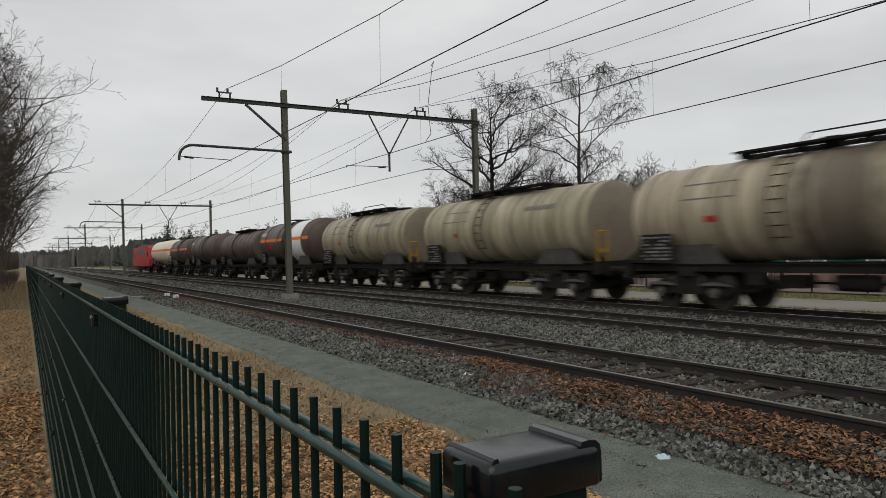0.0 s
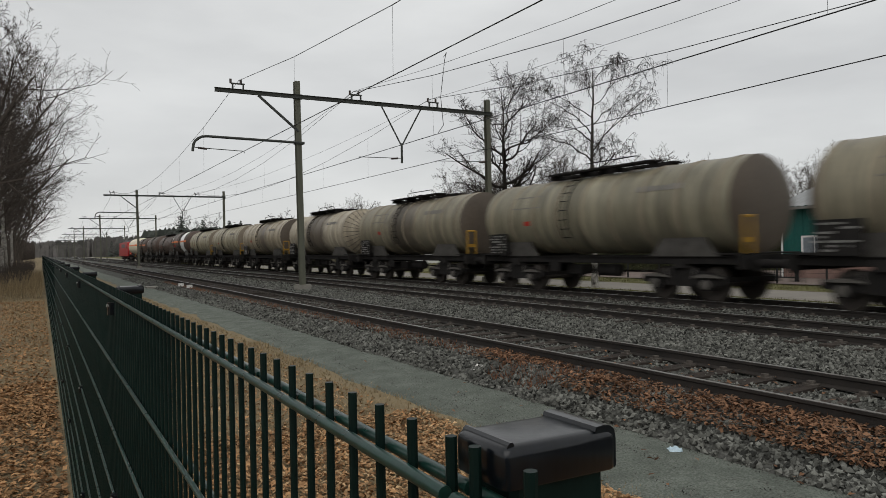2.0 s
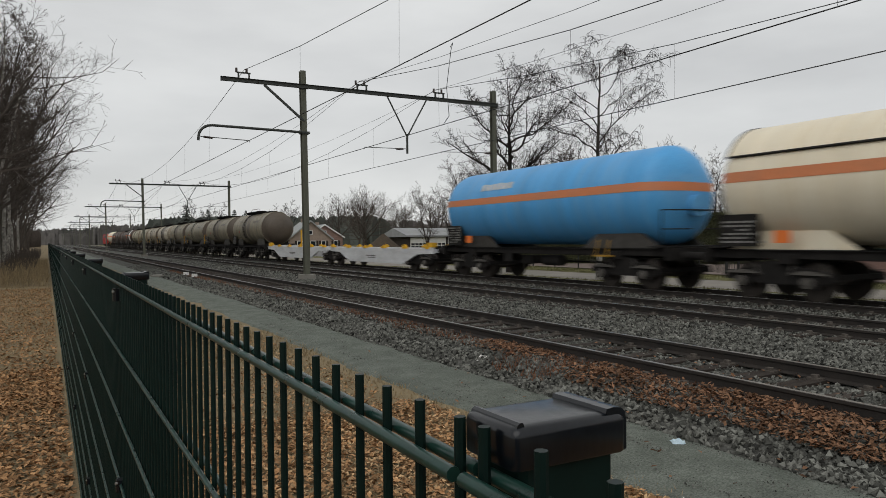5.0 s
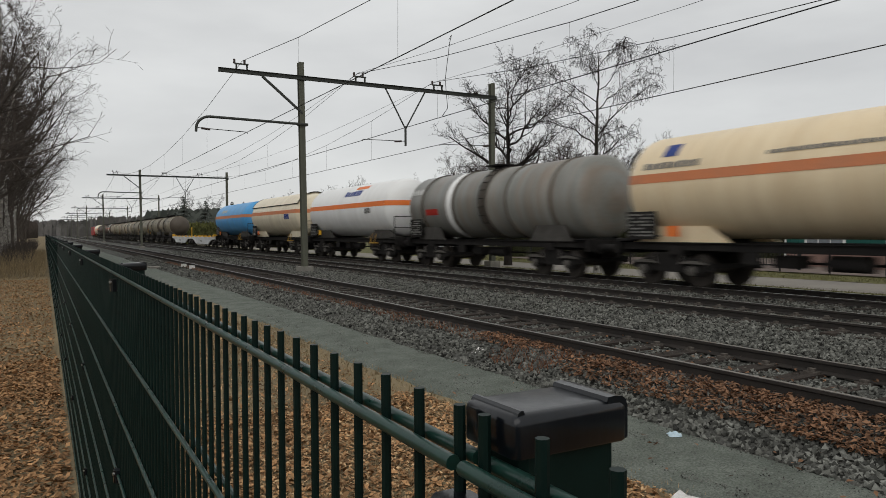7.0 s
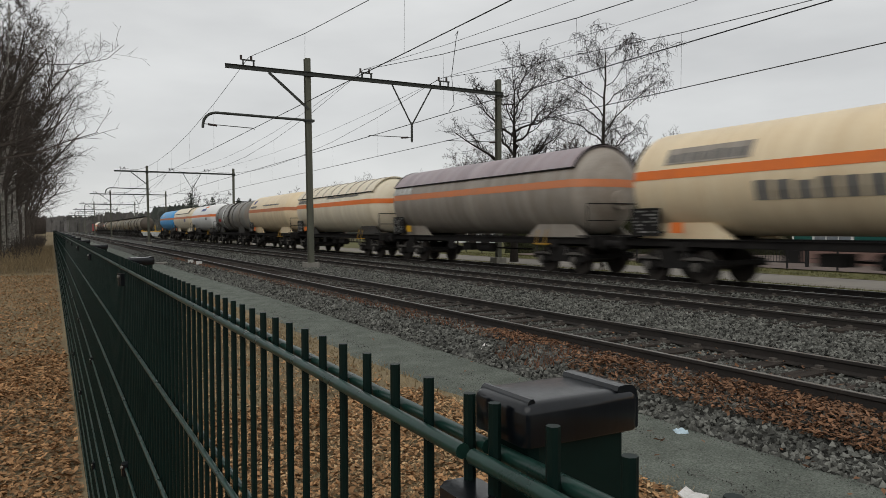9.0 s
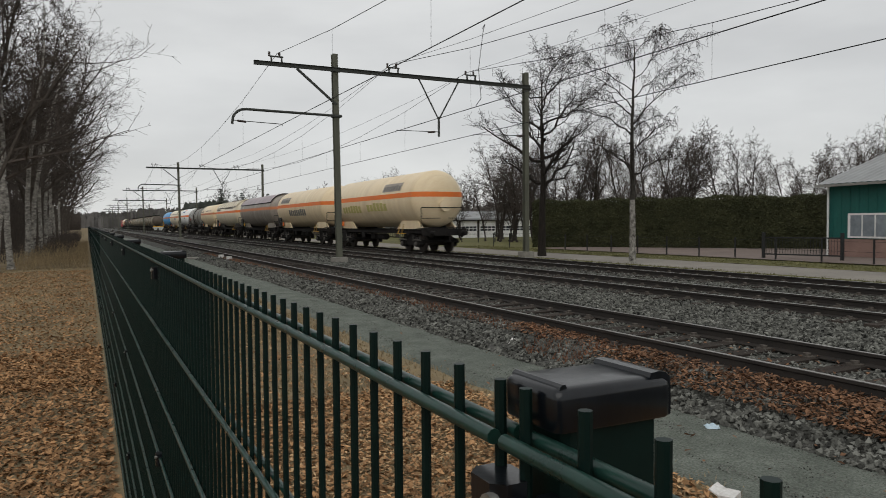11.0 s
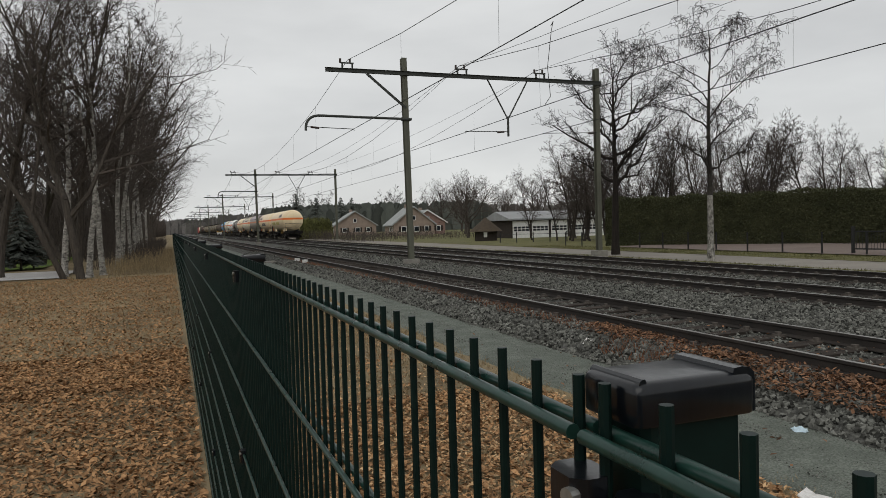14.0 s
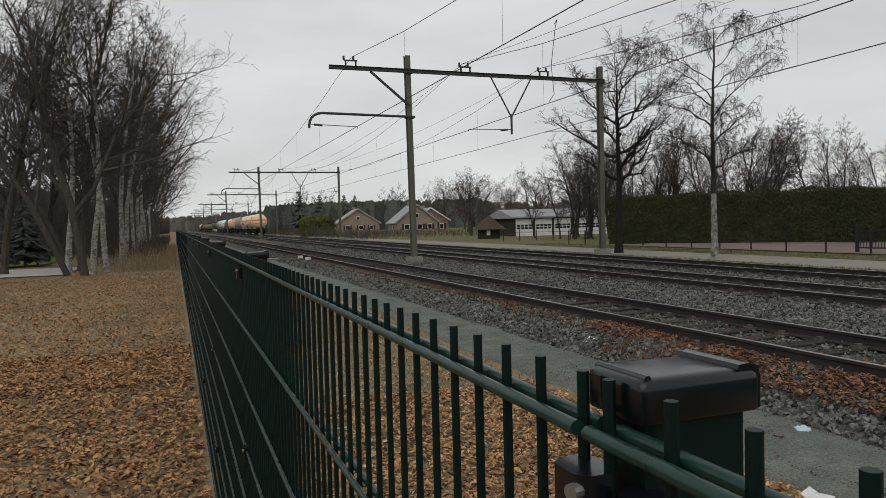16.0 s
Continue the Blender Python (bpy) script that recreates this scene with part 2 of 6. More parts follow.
near_ys = steps(-40, 70, 160) + steps(75, 300, 45) + steps(330, 1600, 12)
lay("ground", sheet([-1500, -400, -120, -60] + steps(-40, 5.0, 90) + [5.5, 7, 12, 18, 20, 24, 30, 45, 80, 200, 600, 1500], [-1500, -300, -80] + near_ys,
                    lambda x, y: GROUND - (0.02 if x < 5.4 else 0.06), 0.05, 0.5), M["soil"], "flat ground of dry grass and soil beside the railway", "ground")


def path_side(y, s):
    return 0.28 * noise.noise(Vector((s, y * 0.35, 0))) + 0.12 * noise.noise(Vector((s + 9, y * 1.3, 0)))


path_b = Build()
path_ys = [-40] + steps(0, 60, 240) + steps(62, 300, 60) + [400, 900, 1600]
for y in path_ys:
    x0, x1 = PATH_L + path_side(y, 2.0), 5.85 + 0.4 * path_side(y, 7.0)
    for k in range(13):
        path_b.v.append((x0 + (x1 - x0) * k / 12, y, GROUND - 0.07 if k in (0, 12) else GROUND + 0.05 - 0.0016 * (k - 6) ** 2 + hills(x0 + k, y, 1.3, 0.02)))
path_b.f = [(j * 13 + k, j * 13 + k + 1, (j + 1) * 13 + k + 1, (j + 1) * 13 + k) for j in range(len(path_ys) - 1) for k in range(12)]
lay("path", path_b, M["path"], "grey-green gravel service path along the track", "path")


def bed_height(x, y):
    if x < 6.15:
        return GROUND - 0.04 + (BED - GROUND + 0.02) * max(0.0, (x - 5.25) / 0.9)
    if x > 18.5:
        return BED - (x - 18.5) * 0.25
    return BED + (0.03 if 9 < x < 10.9 else 0) + (0.02 if x > 11.3 else 0)


lay("ballast", sheet(steps(5.25, 19.2, 62), [-60] + steps(-10, 60, 200) + steps(62, 300, 60) + [400, 700, 1500], bed_height, 0.03, 2.6), M["ballast"], "bed of dark grey ballast under three tracks", "ballast")
lay("verge", sheet(steps(18.9, 21.4, 6), near_ys, lambda x, y: -0.33, 0.04, 0.7), M["verge"], "strip of short grass between track and road", "verge")
lay("road", sheet(steps(21.2, 25.6, 6), near_ys, lambda x, y: -0.3 if 21.3 < x < 25.5 else -0.42), M["road"], "pale narrow road along the railway", "road")
lay("verge_far", sheet(steps(25.4, 28.4, 6) + [40, 70, 120], near_ys, lambda x, y: -0.325, 0.04, 0.7), M["verge"], "patchy grass verge beyond the road", "verge")
lay("driveway", sheet([28.3, 30, 33, 36, 41], steps(-8, 42, 12), lambda x, y: -0.27), M["paving"], "brick-paved yard before the hedge", "paving")
M["lane"] = mat("pale_lane", (0.42, 0.41, 0.4), (0.32, 0.31, 0.3), 0.8, scale=0.6, fine=30, bump=0.1)
lay("side_road", sheet([-60, -30, -14, -9, -6.5, -4.9], [37.2, 39.2, 41, 44.6], lambda x, y: GROUND + 0.03), M["lane"], "pale lane that leads off among the trees", "road")

# ---- rails and sleepers ----
RAIL = ((-0.075, -0.16), (0.075, -0.16), (0.075, -0.148), (0.012, -0.125), (0.012, -0.05), (0.036, -0.035), (0.036, -0.004), (-0.036, -0.004), (-0.036, -0.035), (-0.012, -0.05), (-0.012, -0.125), (-0.075, -0.148))
for rails, head, words in ((NEAR_RAILS, "oldhead", "rusty rail of the little-used siding"), (MAIN_RAILS[0], "railhead", "rail with a worn head on the middle track"), (MAIN_RAILS[1], "railhead", "rail with a worn head on the far main track")):
    for x in rails:
        r = thing("rail", words, "rail", "rails", pose(x, 0, 0))
        part("rail_web", Build().prism(RAIL, 1, -60, 1200), M["rust"], r)
        part("rail_head", Build().box(0, 570, -0.002, 0.05, 1260, 0.006), M[head], r, "rubbed bright running surface")
wood_sleeper = Build().box(0, 0, 0, 2.55, 0.25, 0.14, c=0.02).mesh("sleeper", M["sleeper"])
conc_sleeper = Build().box(0, 0, 0, 2.5, 0.26, 0.14, c=0.03).mesh("sleeper", M["concrete"])
M["chair"] = mat("dusty_iron_rail_chair", (0.13, 0.115, 0.1), (0.06, 0.052, 0.045), 0.8, scale=8, fine=60, bump=0.2)
clip_mesh = Build().box(0, 0, 0.075, 0.34, 0.17, 0.03, c=0.02).box(-0.11, 0, 0.1, 0.07, 0.09, 0.05, c=0.015).box(0.11, 0, 0.1, 0.07, 0.09, 0.05, c=0.015).mesh("rail_chair", M["chair"])
random.seed(5)
for x, words, y_end, lift in ((7.412, "old dark wooden sleeper of the siding", 62, -0.235), (12.552, "dirty sleeper under the middle track", 55, -0.215), (16.537, "dirty sleeper under the far track", 55, -0.215)):
    y = -4.0
    while y < y_end:
        s = tagged(part("sleeper", wood_sleeper, None), words, "sleeper", "track sleepers")
        s.matrix_basis = pose(x + random.uniform(-0.03, 0.03), y, lift + random.uniform(-0.008, 0.008), 0, random.uniform(-0.6, 0.6), random.uniform(-0.8, 0.8))
        for cx in (-0.752, 0.752):
            part("rail_chair", clip_mesh, None, s).location.x = cx
        y += 0.62
for x in (7.412, 12.552, 16.537):
    b = Build()
    for k in range(380):
        b.box(x, 62.3 + k * 0.62, -0.22, 2.5, 0.26, 0.14)
    lay("far_sleepers", b, M["sleeper"], "long run of dark sleepers far down the track", "sleepers", "stuff")

# ---- overhead line ----
SPAN, MAST_Y = 60.0, 30.47
MAST_L, MAST_R = 9.87, 19.77


def i_section(b, x, y, z0, z1, wide, deep, tx=0.0):
    """An upright steel H section that leans by tx at its top."""
    hw, hd, t, g = wide / 2, deep / 2, 0.018, 0.007
    ring = [(-hw, -hd), (hw, -hd), (hw, -hd + t), (g, -hd + t), (g, hd - t), (hw, hd - t), (hw, hd), (-hw, hd), (-hw, hd - t), (-g, hd - t), (-g, -hd + t), (-hw, -hd + t)]
    vs = [(x + u, y + v, z0) for u, v in ring] + [(x + u + tx, y + v, z1) for u, v in ring]
    fs = [(i, (i + 1) % 12, 12 + (i + 1) % 12, 12 + i) for i in range(12)]
    for o in (0, 12):
        fs += [tuple(o + i for i in q) for q in ((0, 1, 2, 3, 10, 11), (3, 4, 9, 10), (4, 5, 6, 7, 8, 9))]
    return b.add(vs, fs)


def gantry(y):
    g = thing("catenary_gantry", "olive-grey steel catenary gantry with cantilever over three tracks", "gantry", "catenary gantries", pose(0, y, -0.016) @ Matrix.Diagonal((1.0085, 1, 1.0105, 1)))
    part("mast", i_section(Build(), MAST_L + 0.1, 0, 0.05, 8.94, 0.24, 0.24, -0.1), M["mast"], g, "slightly leaning steel mast")
    part("mast", i_section(Build(), MAST_R, 0, 0.05, 8.98, 0.24, 0.24), M["mast"], g)
    for x in (MAST_L + 0.1, MAST_R):
        part("footing", Build().box(x, 0, -0.12, 0.62, 0.62, 0.4, c=0.04), M["concrete"], g, "concrete mast footing")
    beam = Build()
    for z in (8.33, 8.17):
        beam.box((6.35 + 19.95) / 2, -0.15, z, 19.95 - 6.35, 0.12, 0.014)
    beam.box((6.35 + 19.95) / 2, -0.15, 8.25, 19.95 - 6.35, 0.012, 0.16)
    for x in (MAST_L, MAST_R):
        beam.box(x, -0.13, 8.25, 0.4, 0.06, 0.22)
    part("crossbeam", beam, M["beam"], g, "long dark steel crossbeam")
    part("brace", Build().beam((8.15, -0.15, 8.15), (MAST_L + 0.02, -0.1, 6.75), 0.09, 0.09), M["beam"], g)
    arm = [(MAST_L + 0.25, -0.15, 6.25), (6.0, -0.15, 6.3)]
    for k in range(1, 6):
        a = k / 5 * math.pi / 2
        arm.append((6.0 - 0.55 * math.sin(a), -0.15, 6.3 - 0.5 * (1 - math.cos(a))))
    part("cantilever_arm", Build().pipe(arm + [(5.44, -0.15, 5.66)], 0.055, 8), M["beam"], g, "bent tubular registration arm")
    part("collar", Build().box(MAST_L + 0.06, -0.02, 6.25, 0.4, 0.34, 0.1), M["beam"], g)
    part("v_hanger", Build().tube((13.85, -0.15, 8.17), (14.83, -0.15, 6.42), 0.035).tube((15.9, -0.15, 8.17), (14.89, -0.15, 6.42), 0.035).tube((14.86, -0.15, 6.5), (14.86, -0.15, 5.58), 0.055, n=8), M["beam"], g, "V-shaped hanger with drop tube")
    for x0, z0, x1, z1 in ((5.5, 5.82, 7.5, 5.76), (14.8, 5.8, 12.7, 5.77), (MAST_R - 0.1, 5.85, 16.7, 5.76)):
        d = -1 if x1 < x0 else 1
        part("steady_arm", Build().tube((x0, -0.15, z0), (x1, -0.15, z1), 0.016).tube((x1, -0.15, z1), (x1 + d * 0.02, -0.15, 5.68), 0.012), M["beam"], g)
        part("insulator", Build().tube((x0 + d * 0.15, -0.15, z0 - 0.01), (x0 + d * 0.5, -0.15, z0 - 0.04), 0.045, n=8), M["porcelain"], g)
    for x in (7.3, 12.6, 16.6):
        b = Build()
        b.box(x - 0.22, -0.15, 8.44, 0.05, 0.1, 0.22).box(x + 0.22, -0.15, 8.44, 0.05, 0.1, 0.22).box(x, -0.15, 8.56, 0.56, 0.08, 0.05)
        part("wire_bracket", b, M["beam"], g)
        for o in (-0.3, 0.12):
            part("insulator", Build().tube((x + o, -0.15, 8.56), (x + o, -0.15, 8.74), 0.05, n=8), M["porcelain"], g)
    return g


first_gantry = gantry(MAST_Y)
for k in range(-1, 14):
    if k:
        copy_thing(first_gantry, pose(0, MAST_Y + k * SPAN, -0.016))


def span_wires(x, stagger, sag):
    """The messenger, contact wire and droppers of one track."""
    w = thing("overhead_wire", "dark overhead line with messenger wire and droppers", "overhead wire", "overhead wires")
    ms, ct, dr = [], [], Build()
    for k in range(-1, 9):
        y0 = MAST_Y + k * SPAN - 0.15
        s0, s1 = stagger * (1 if k % 2 else -1), stagger * (-1 if k % 2 else 1)
        n = 8
        for i in range(n + 1):
            f = i / n
            p = (x + (s0 + (s1 - s0) * f) * 0.4, y0 + SPAN * f, 8.77 - 4 * sag * f * (1 - f))
            c = (x + s0 + (s1 - s0) * f, y0 + SPAN * f, 5.7)
            if i or not ms:
                ms.append(p)
                ct.append(c)
            if 0 < i < n and k < 4:
                if k < 1:
                    part("dropper", Build().tube(p, c, 0.0045, n=3, caps=False), M["wire"], w)
                else:
                    dr.tube(p, c, 0.0045, n=3, caps=False)
    part("messenger", Build().strand(ms, lambda p: 0.012 if p.y < 95 else 0.015), M["wire"], w)
    part("contact_wire", Build().strand(ct, lambda p: 0.014 if p.y < 95 else 0.016), M["wire"], w)
    part("far_droppers", dr, M["wire"], w)["kind"] = "stuff"


span_wires(7.41, 0.05, 1.85)
span_wires(12.55, -0.05, 2.05)
span_wires(16.54, 0.05, 1.9)
feed = Build()
for x, z, sag in ((12.6, 8.8, 1.4), (16.7, 8.82, 0.8)):
    for k in range(-1, 6):
        prev = None
        for i in range(9):
            f = i / 8
            p = (x, MAST_Y - 0.15 + (k + f) * SPAN, z - 4 * sag * f * (1 - f))
            if prev:
                feed.tube(prev, p, 0.008 if k < 1 else 0.012, n=4, caps=False)
            prev = p
feed.pipe([(12.6, 22.0, 8.35), (12.66, 21.9, 8.5), (12.7, 22.1, 8.3), (12.62, 22.3, 7.0), (12.6, 22.1, 5.95), (12.55, 22.4, 5.72)], 0.012, 5)
lay("feeder_wire", feed, M["wire"], "thin feeder wires strung over the gantries", "feeder wire", "stuff")

# ---- the mesh fence beside the camera ----
FX, FTOP, PITCH = 0.214, 1.476, 0.05
POSTS = [0.318 + 2.19 * k for k in range(-2, 60)]
rod_mesh = Build().tube((0, 0, 0), (0, 0, 1.9), 0.0036, n=8).mesh("upright_rod", M["fence"], True)
fence = thing("mesh_fence", "dark green coated double-rod steel mesh fence", "fence")
for k in range(6):
    part("upright_rod", rod_mesh, None, fence).location = (FX, 0.323 - 0.051 * k, FTOP - 1.9)
y = 0.349
while y < 14.0:
    part("upright_rod", rod_mesh, None, fence).location = (FX, y, FTOP - 1.9)
    y += PITCH
far_rods = Build()
while y < 125:
    far_rods.tube((FX, y, FTOP - 1.9), (FX, y, FTOP), 0.0036, n=4)
    y += PITCH
far_part = part("far_rods", far_rods, M["fence"], fence)
far_part["kind"] = "stuff"
rest = Build()
for i, (p0, p1) in enumerate(zip(POSTS, POSTS[1:])):
    rods = [(dx, FTOP - 0.03 - 0.218 * k) for k in range(9) for dx in (-0.0085, 0.0085)]
    if i < 14:
        rod = Build().tube((0, p0 + 0.024, 0), (0, p1 + 0.013, 0), 0.0045, n=10).mesh("cross_rod", M["fence_skylit"], True)
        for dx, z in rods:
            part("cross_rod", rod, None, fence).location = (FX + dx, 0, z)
    else:
        for dx, z in rods:
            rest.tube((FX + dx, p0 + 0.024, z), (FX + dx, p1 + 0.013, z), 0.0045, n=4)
far_part = part("far_cross_rods", rest, M["fence_skylit"], fence)
far_part["kind"] = "stuff"

post_mesh = Build().box(0.002, 0, -1.0, 0.066, 0.042, 1.98, c=0.004).mesh("post_tube", M["fence"])
cap_b = Build()
rows = []
for inset, z in ((0.0006, -0.0205), (0.0, -0.0195), (0.0, -0.003), (0.0004, -0.0008), (0.0014, 0.0012), (0.0032, 0.0024), (0.0065, 0.003)):
    hx, hy, c = 0.0395 - inset, 0.0262 - inset, 0.0042
    rows.append([(-hx + c, -hy, z), (hx - c, -hy, z), (hx - c * 0.3, -hy + c * 0.3, z), (hx, -hy + c, z), (hx, hy - c, z), (hx - c * 0.3, hy - c * 0.3, z), (hx - c, hy, z), (-hx + c, hy, z), (-hx + c * 0.3, hy - c * 0.3, z), (-hx, hy - c, z), (-hx, -hy + c, z), (-hx + c * 0.3, -hy + c * 0.3, z)])
cap_b.v = [p for row in rows for p in row]
cap_b.f = [(12 * j + i, 12 * j + (i + 1) % 12, 12 * j + 12 + (i + 1) % 12, 12 * j + 12 + i) for j in range(len(rows) - 1) for i in range(12)]
cap_b.f += [tuple(range(12 * (len(rows) - 1), 12 * len(rows))), tuple(range(11, -1, -1))]
cap_mesh = cap_b.mesh("cap", M["black"], True)
lip_mesh = Build().prism([(-0.036, 0.001), (-0.0352, 0.0034), (-0.0335, 0.0046), (-0.0318, 0.0046), (-0.0308, 0.0026)], 1, -0.0232, 0.0232).mesh("cap_lip", M["black"])
band_mesh = Build().prism([(0.0246, 0.0026), (0.0256, 0.0052), (0.031, 0.0056), (0.0362, 0.0048), (0.0392, 0.0022), (0.0402, -0.003), (0.0402, -0.019), (0.039, -0.02)], 1, -0.0246, 0.0246).mesh("cap_band", M["black"])
clamp_mesh = Build().box(-0.054, 0.006, -0.068, 0.026, 0.034, 0.04, c=0.007).box(-0.036, -0.022, -0.073, 0.022, 0.024, 0.032, c=0.006).mesh("clamp", M["black"])
bolt_mesh = Build().tube((-0.064, -0.004, -0.057), (-0.0700, -0.0055, -0.057), 0.0046, n=12).mesh("bolt", M["zinc"])
first_post = thing("fence_post", "dark green square fence post with black plastic cap", "fence post", "fence posts", pose(FX + 0.046, POSTS[2] + 0.012, FTOP - 0.001))
part("post_tube", post_mesh, None, first_post)
cap = part("cap", cap_mesh, None, first_post, "worn black plastic cap")
part("cap_lip", lip_mesh, None, cap)
part("cap_band", band_mesh, None, cap, "raised rounded band at the end of the cap")
for dz in (0.0, -0.62, -1.25):
    c = part("clamp", clamp_mesh, None, first_post, "black plastic mesh clamp")
    c.location.z = dz
    part("bolt", bolt_mesh, None, c, "zinc bolt head")
for p in POSTS:
    if p != POSTS[2]:
        copy_thing(first_post, pose(FX + 0.046, p + 0.012, FTOP - 0.001))

# ---- the goods train ----
SPEED = 23.5
M["chassis"] = mat("dirty_black_running_gear", (0.026, 0.024, 0.022), (0.011, 0.01, 0.01), 0.85, scale=3, fine=30, bump=0.2)
M["wheel"] = mat("brown_dusty_wheel_steel", (0.06, 0.05, 0.043), (0.035, 0.03, 0.026), 0.7, metal=0.3, scale=4, fine=40, bump=0.1)
M["tread"] = mat("worn_tread", (0.4, 0.39, 0.38), None, 0.4, metal=0.9, scale=6, fine=40, bump=0)
M["saddle"] = mat("grimy_grey_steel", (0.085, 0.08, 0.073), (0.045, 0.042, 0.038), 0.8, scale=3, fine=30, bump=0.1)
M["bar"] = mat("white_print", (0.6, 0.6, 0.58), (0.4, 0.4, 0.38), 0.7, scale=3, fine=40, bump=0)
M["panelprint"] = mat("dusty_panel_print", (0.27, 0.265, 0.25), (0.12, 0.115, 0.105), 0.8, scale=6, fine=40, bump=0)
M["darkbar"] = mat("dark_print", (0.2, 0.19, 0.175), (0.12, 0.115, 0.105), 0.7, scale=3, fine=40, bump=0)
M["yellow"] = mat("dusty_yellow_paint", (0.42, 0.24, 0.025), (0.25, 0.14, 0.025), 0.6, scale=5, fine=40, bump=0.05)
M["bright_yellow"] = mat("bright_yellow_paint", (0.75, 0.42, 0.02), (0.5, 0.28, 0.02), 0.55, scale=5, fine=40, bump=0.05)
M["orange"] = mat("orange_stripe", (0.8, 0.19, 0.03), (0.68, 0.17, 0.04), 0.5, scale=1.5, fine=40, bump=0)
M["dull_orange"] = mat("faded_orange_stripe", (0.6, 0.2, 0.08), (0.5, 0.2, 0.1), 0.6, scale=1.5, fine=40, bump=0)
M["red_mark"] = mat("red_label", (0.45, 0.03, 0.02), None, 0.6, scale=4, fine=40, bump=0)
M["blue_mark"] = mat("blue_lettering", (0.03, 0.06, 0.25), None, 0.6, scale=4, fine=40, bump=0)


def tank_paint(name, base, dirt, amount=0.45, rough=0.46, scale=1.3, third=None, spill=None):
    """Tank paint with upright dirt streaks; spill: the middle and half width of a dark spill round the manhole."""
    m = mat(name, base, dirt, rough, scale=scale, fine=22, amount=amount, bump=0.04, stretch=(0.6, 2.2, 0.4), grain=0.25, third=third)
    if spill:
        n, l = m.node_tree.nodes, m.node_tree.links
        co, sep, sub, ab = n.new("ShaderNodeTexCoord"), n.new("ShaderNodeSeparateXYZ"), n.new("ShaderNodeMath"), n.new("ShaderNodeMath")
        l.new(co.outputs["Object"], sep.inputs[0])
        sub.operation, sub.inputs[1].default_value = "SUBTRACT", spill[0]
        l.new(sep.outputs["Y"], sub.inputs[0])
        ab.operation = "ABSOLUTE"
        l.new(sub.outputs[0], ab.inputs[0])
        nz = n.new("ShaderNodeTexNoise")
        nz.inputs["Scale"].default_value, nz.inputs["Detail"].default_value = 1.6, 5
        l.new(co.outputs["Object"], nz.inputs["Vector"])
        add = n.new("ShaderNodeMath")
        add.operation = "MULTIPLY_ADD"
        add.inputs[1].default_value = 1.6
        l.new(nz.outputs["Fac"], add.inputs[0])
        l.new(ab.outputs[0], add.inputs[2])
        rng = n.new("ShaderNodeMapRange")
        rng.interpolation_type = "SMOOTHSTEP"
        rng.inputs[1].default_value, rng.inputs[2].default_value = spill[1], spill[1] + 1.0
        rng.inputs[3].default_value, rng.inputs[4].default_value = 0.85, 0.0
        l.new(add.outputs[0], rng.inputs[0])
        mx = n.new("ShaderNodeMixRGB")
        mx.inputs[2].default_value = (0.075, 0.06, 0.046, 1)
        p = n["Principled BSDF"]
        src = p.inputs["Base Color"].links[0].from_socket
        l.new(rng.outputs[0], mx.inputs[0])
        l.new(src, mx.inputs[1])
        l.new(mx.outputs[0], p.inputs["Base Color"])
    return m


def weathered(m, streak, amount, tones=(0.72, 1.25)):
    """Adds narrow upright grime runs and plates of uneven tone along the tank."""
    n, l = m.node_tree.nodes, m.node_tree.links
    p = n["Principled BSDF"]
    src = p.inputs["Base Color"].links[0].from_socket
    co = n.new("ShaderNodeTexCoord")
    outs = []
    for scl, detail in (((0.5, 5.0, 0.2), 6), ((0.02, 0.75, 0.02), 2)):
        mp, nz = n.new("ShaderNodeMapping"), n.new("ShaderNodeTexNoise")
        mp.inputs["Scale"].default_value = scl
        nz.inputs["Scale"].default_value, nz.inputs["Detail"].default_value, nz.inputs["Roughness"].default_value = 1.0, detail, 0.65
        l.new(co.outputs["Object"], mp.inputs[0])
        l.new(mp.outputs[0], nz.inputs["Vector"])
        outs.append(nz.outputs["Fac"])
    r1, r2 = n.new("ShaderNodeMapRange"), n.new("ShaderNodeMapRange")
    for r, lo, hi, a, b in ((r1, 0.46, 0.7, 0.0, amount), (r2, 0.3, 0.7, *tones)):
        for i, val in zip((1, 2, 3, 4), (lo, hi, a, b)):
            r.inputs[i].default_value = val
    l.new(outs[0], r1.inputs[0])
    l.new(outs[1], r2.inputs[0])
    hsv, mx = n.new("ShaderNodeHueSaturation"), n.new("ShaderNodeMixRGB")
    l.new(src, hsv.inputs["Color"])
    l.new(r2.outputs[0], hsv.inputs["Value"])
    l.new(r1.outputs[0], mx.inputs[0])
    l.new(hsv.outputs[0], mx.inputs[1])
    mx.inputs[2].default_value = (*streak, 1)
    l.new(mx.outputs[0], p.inputs["Base Color"])
    return m


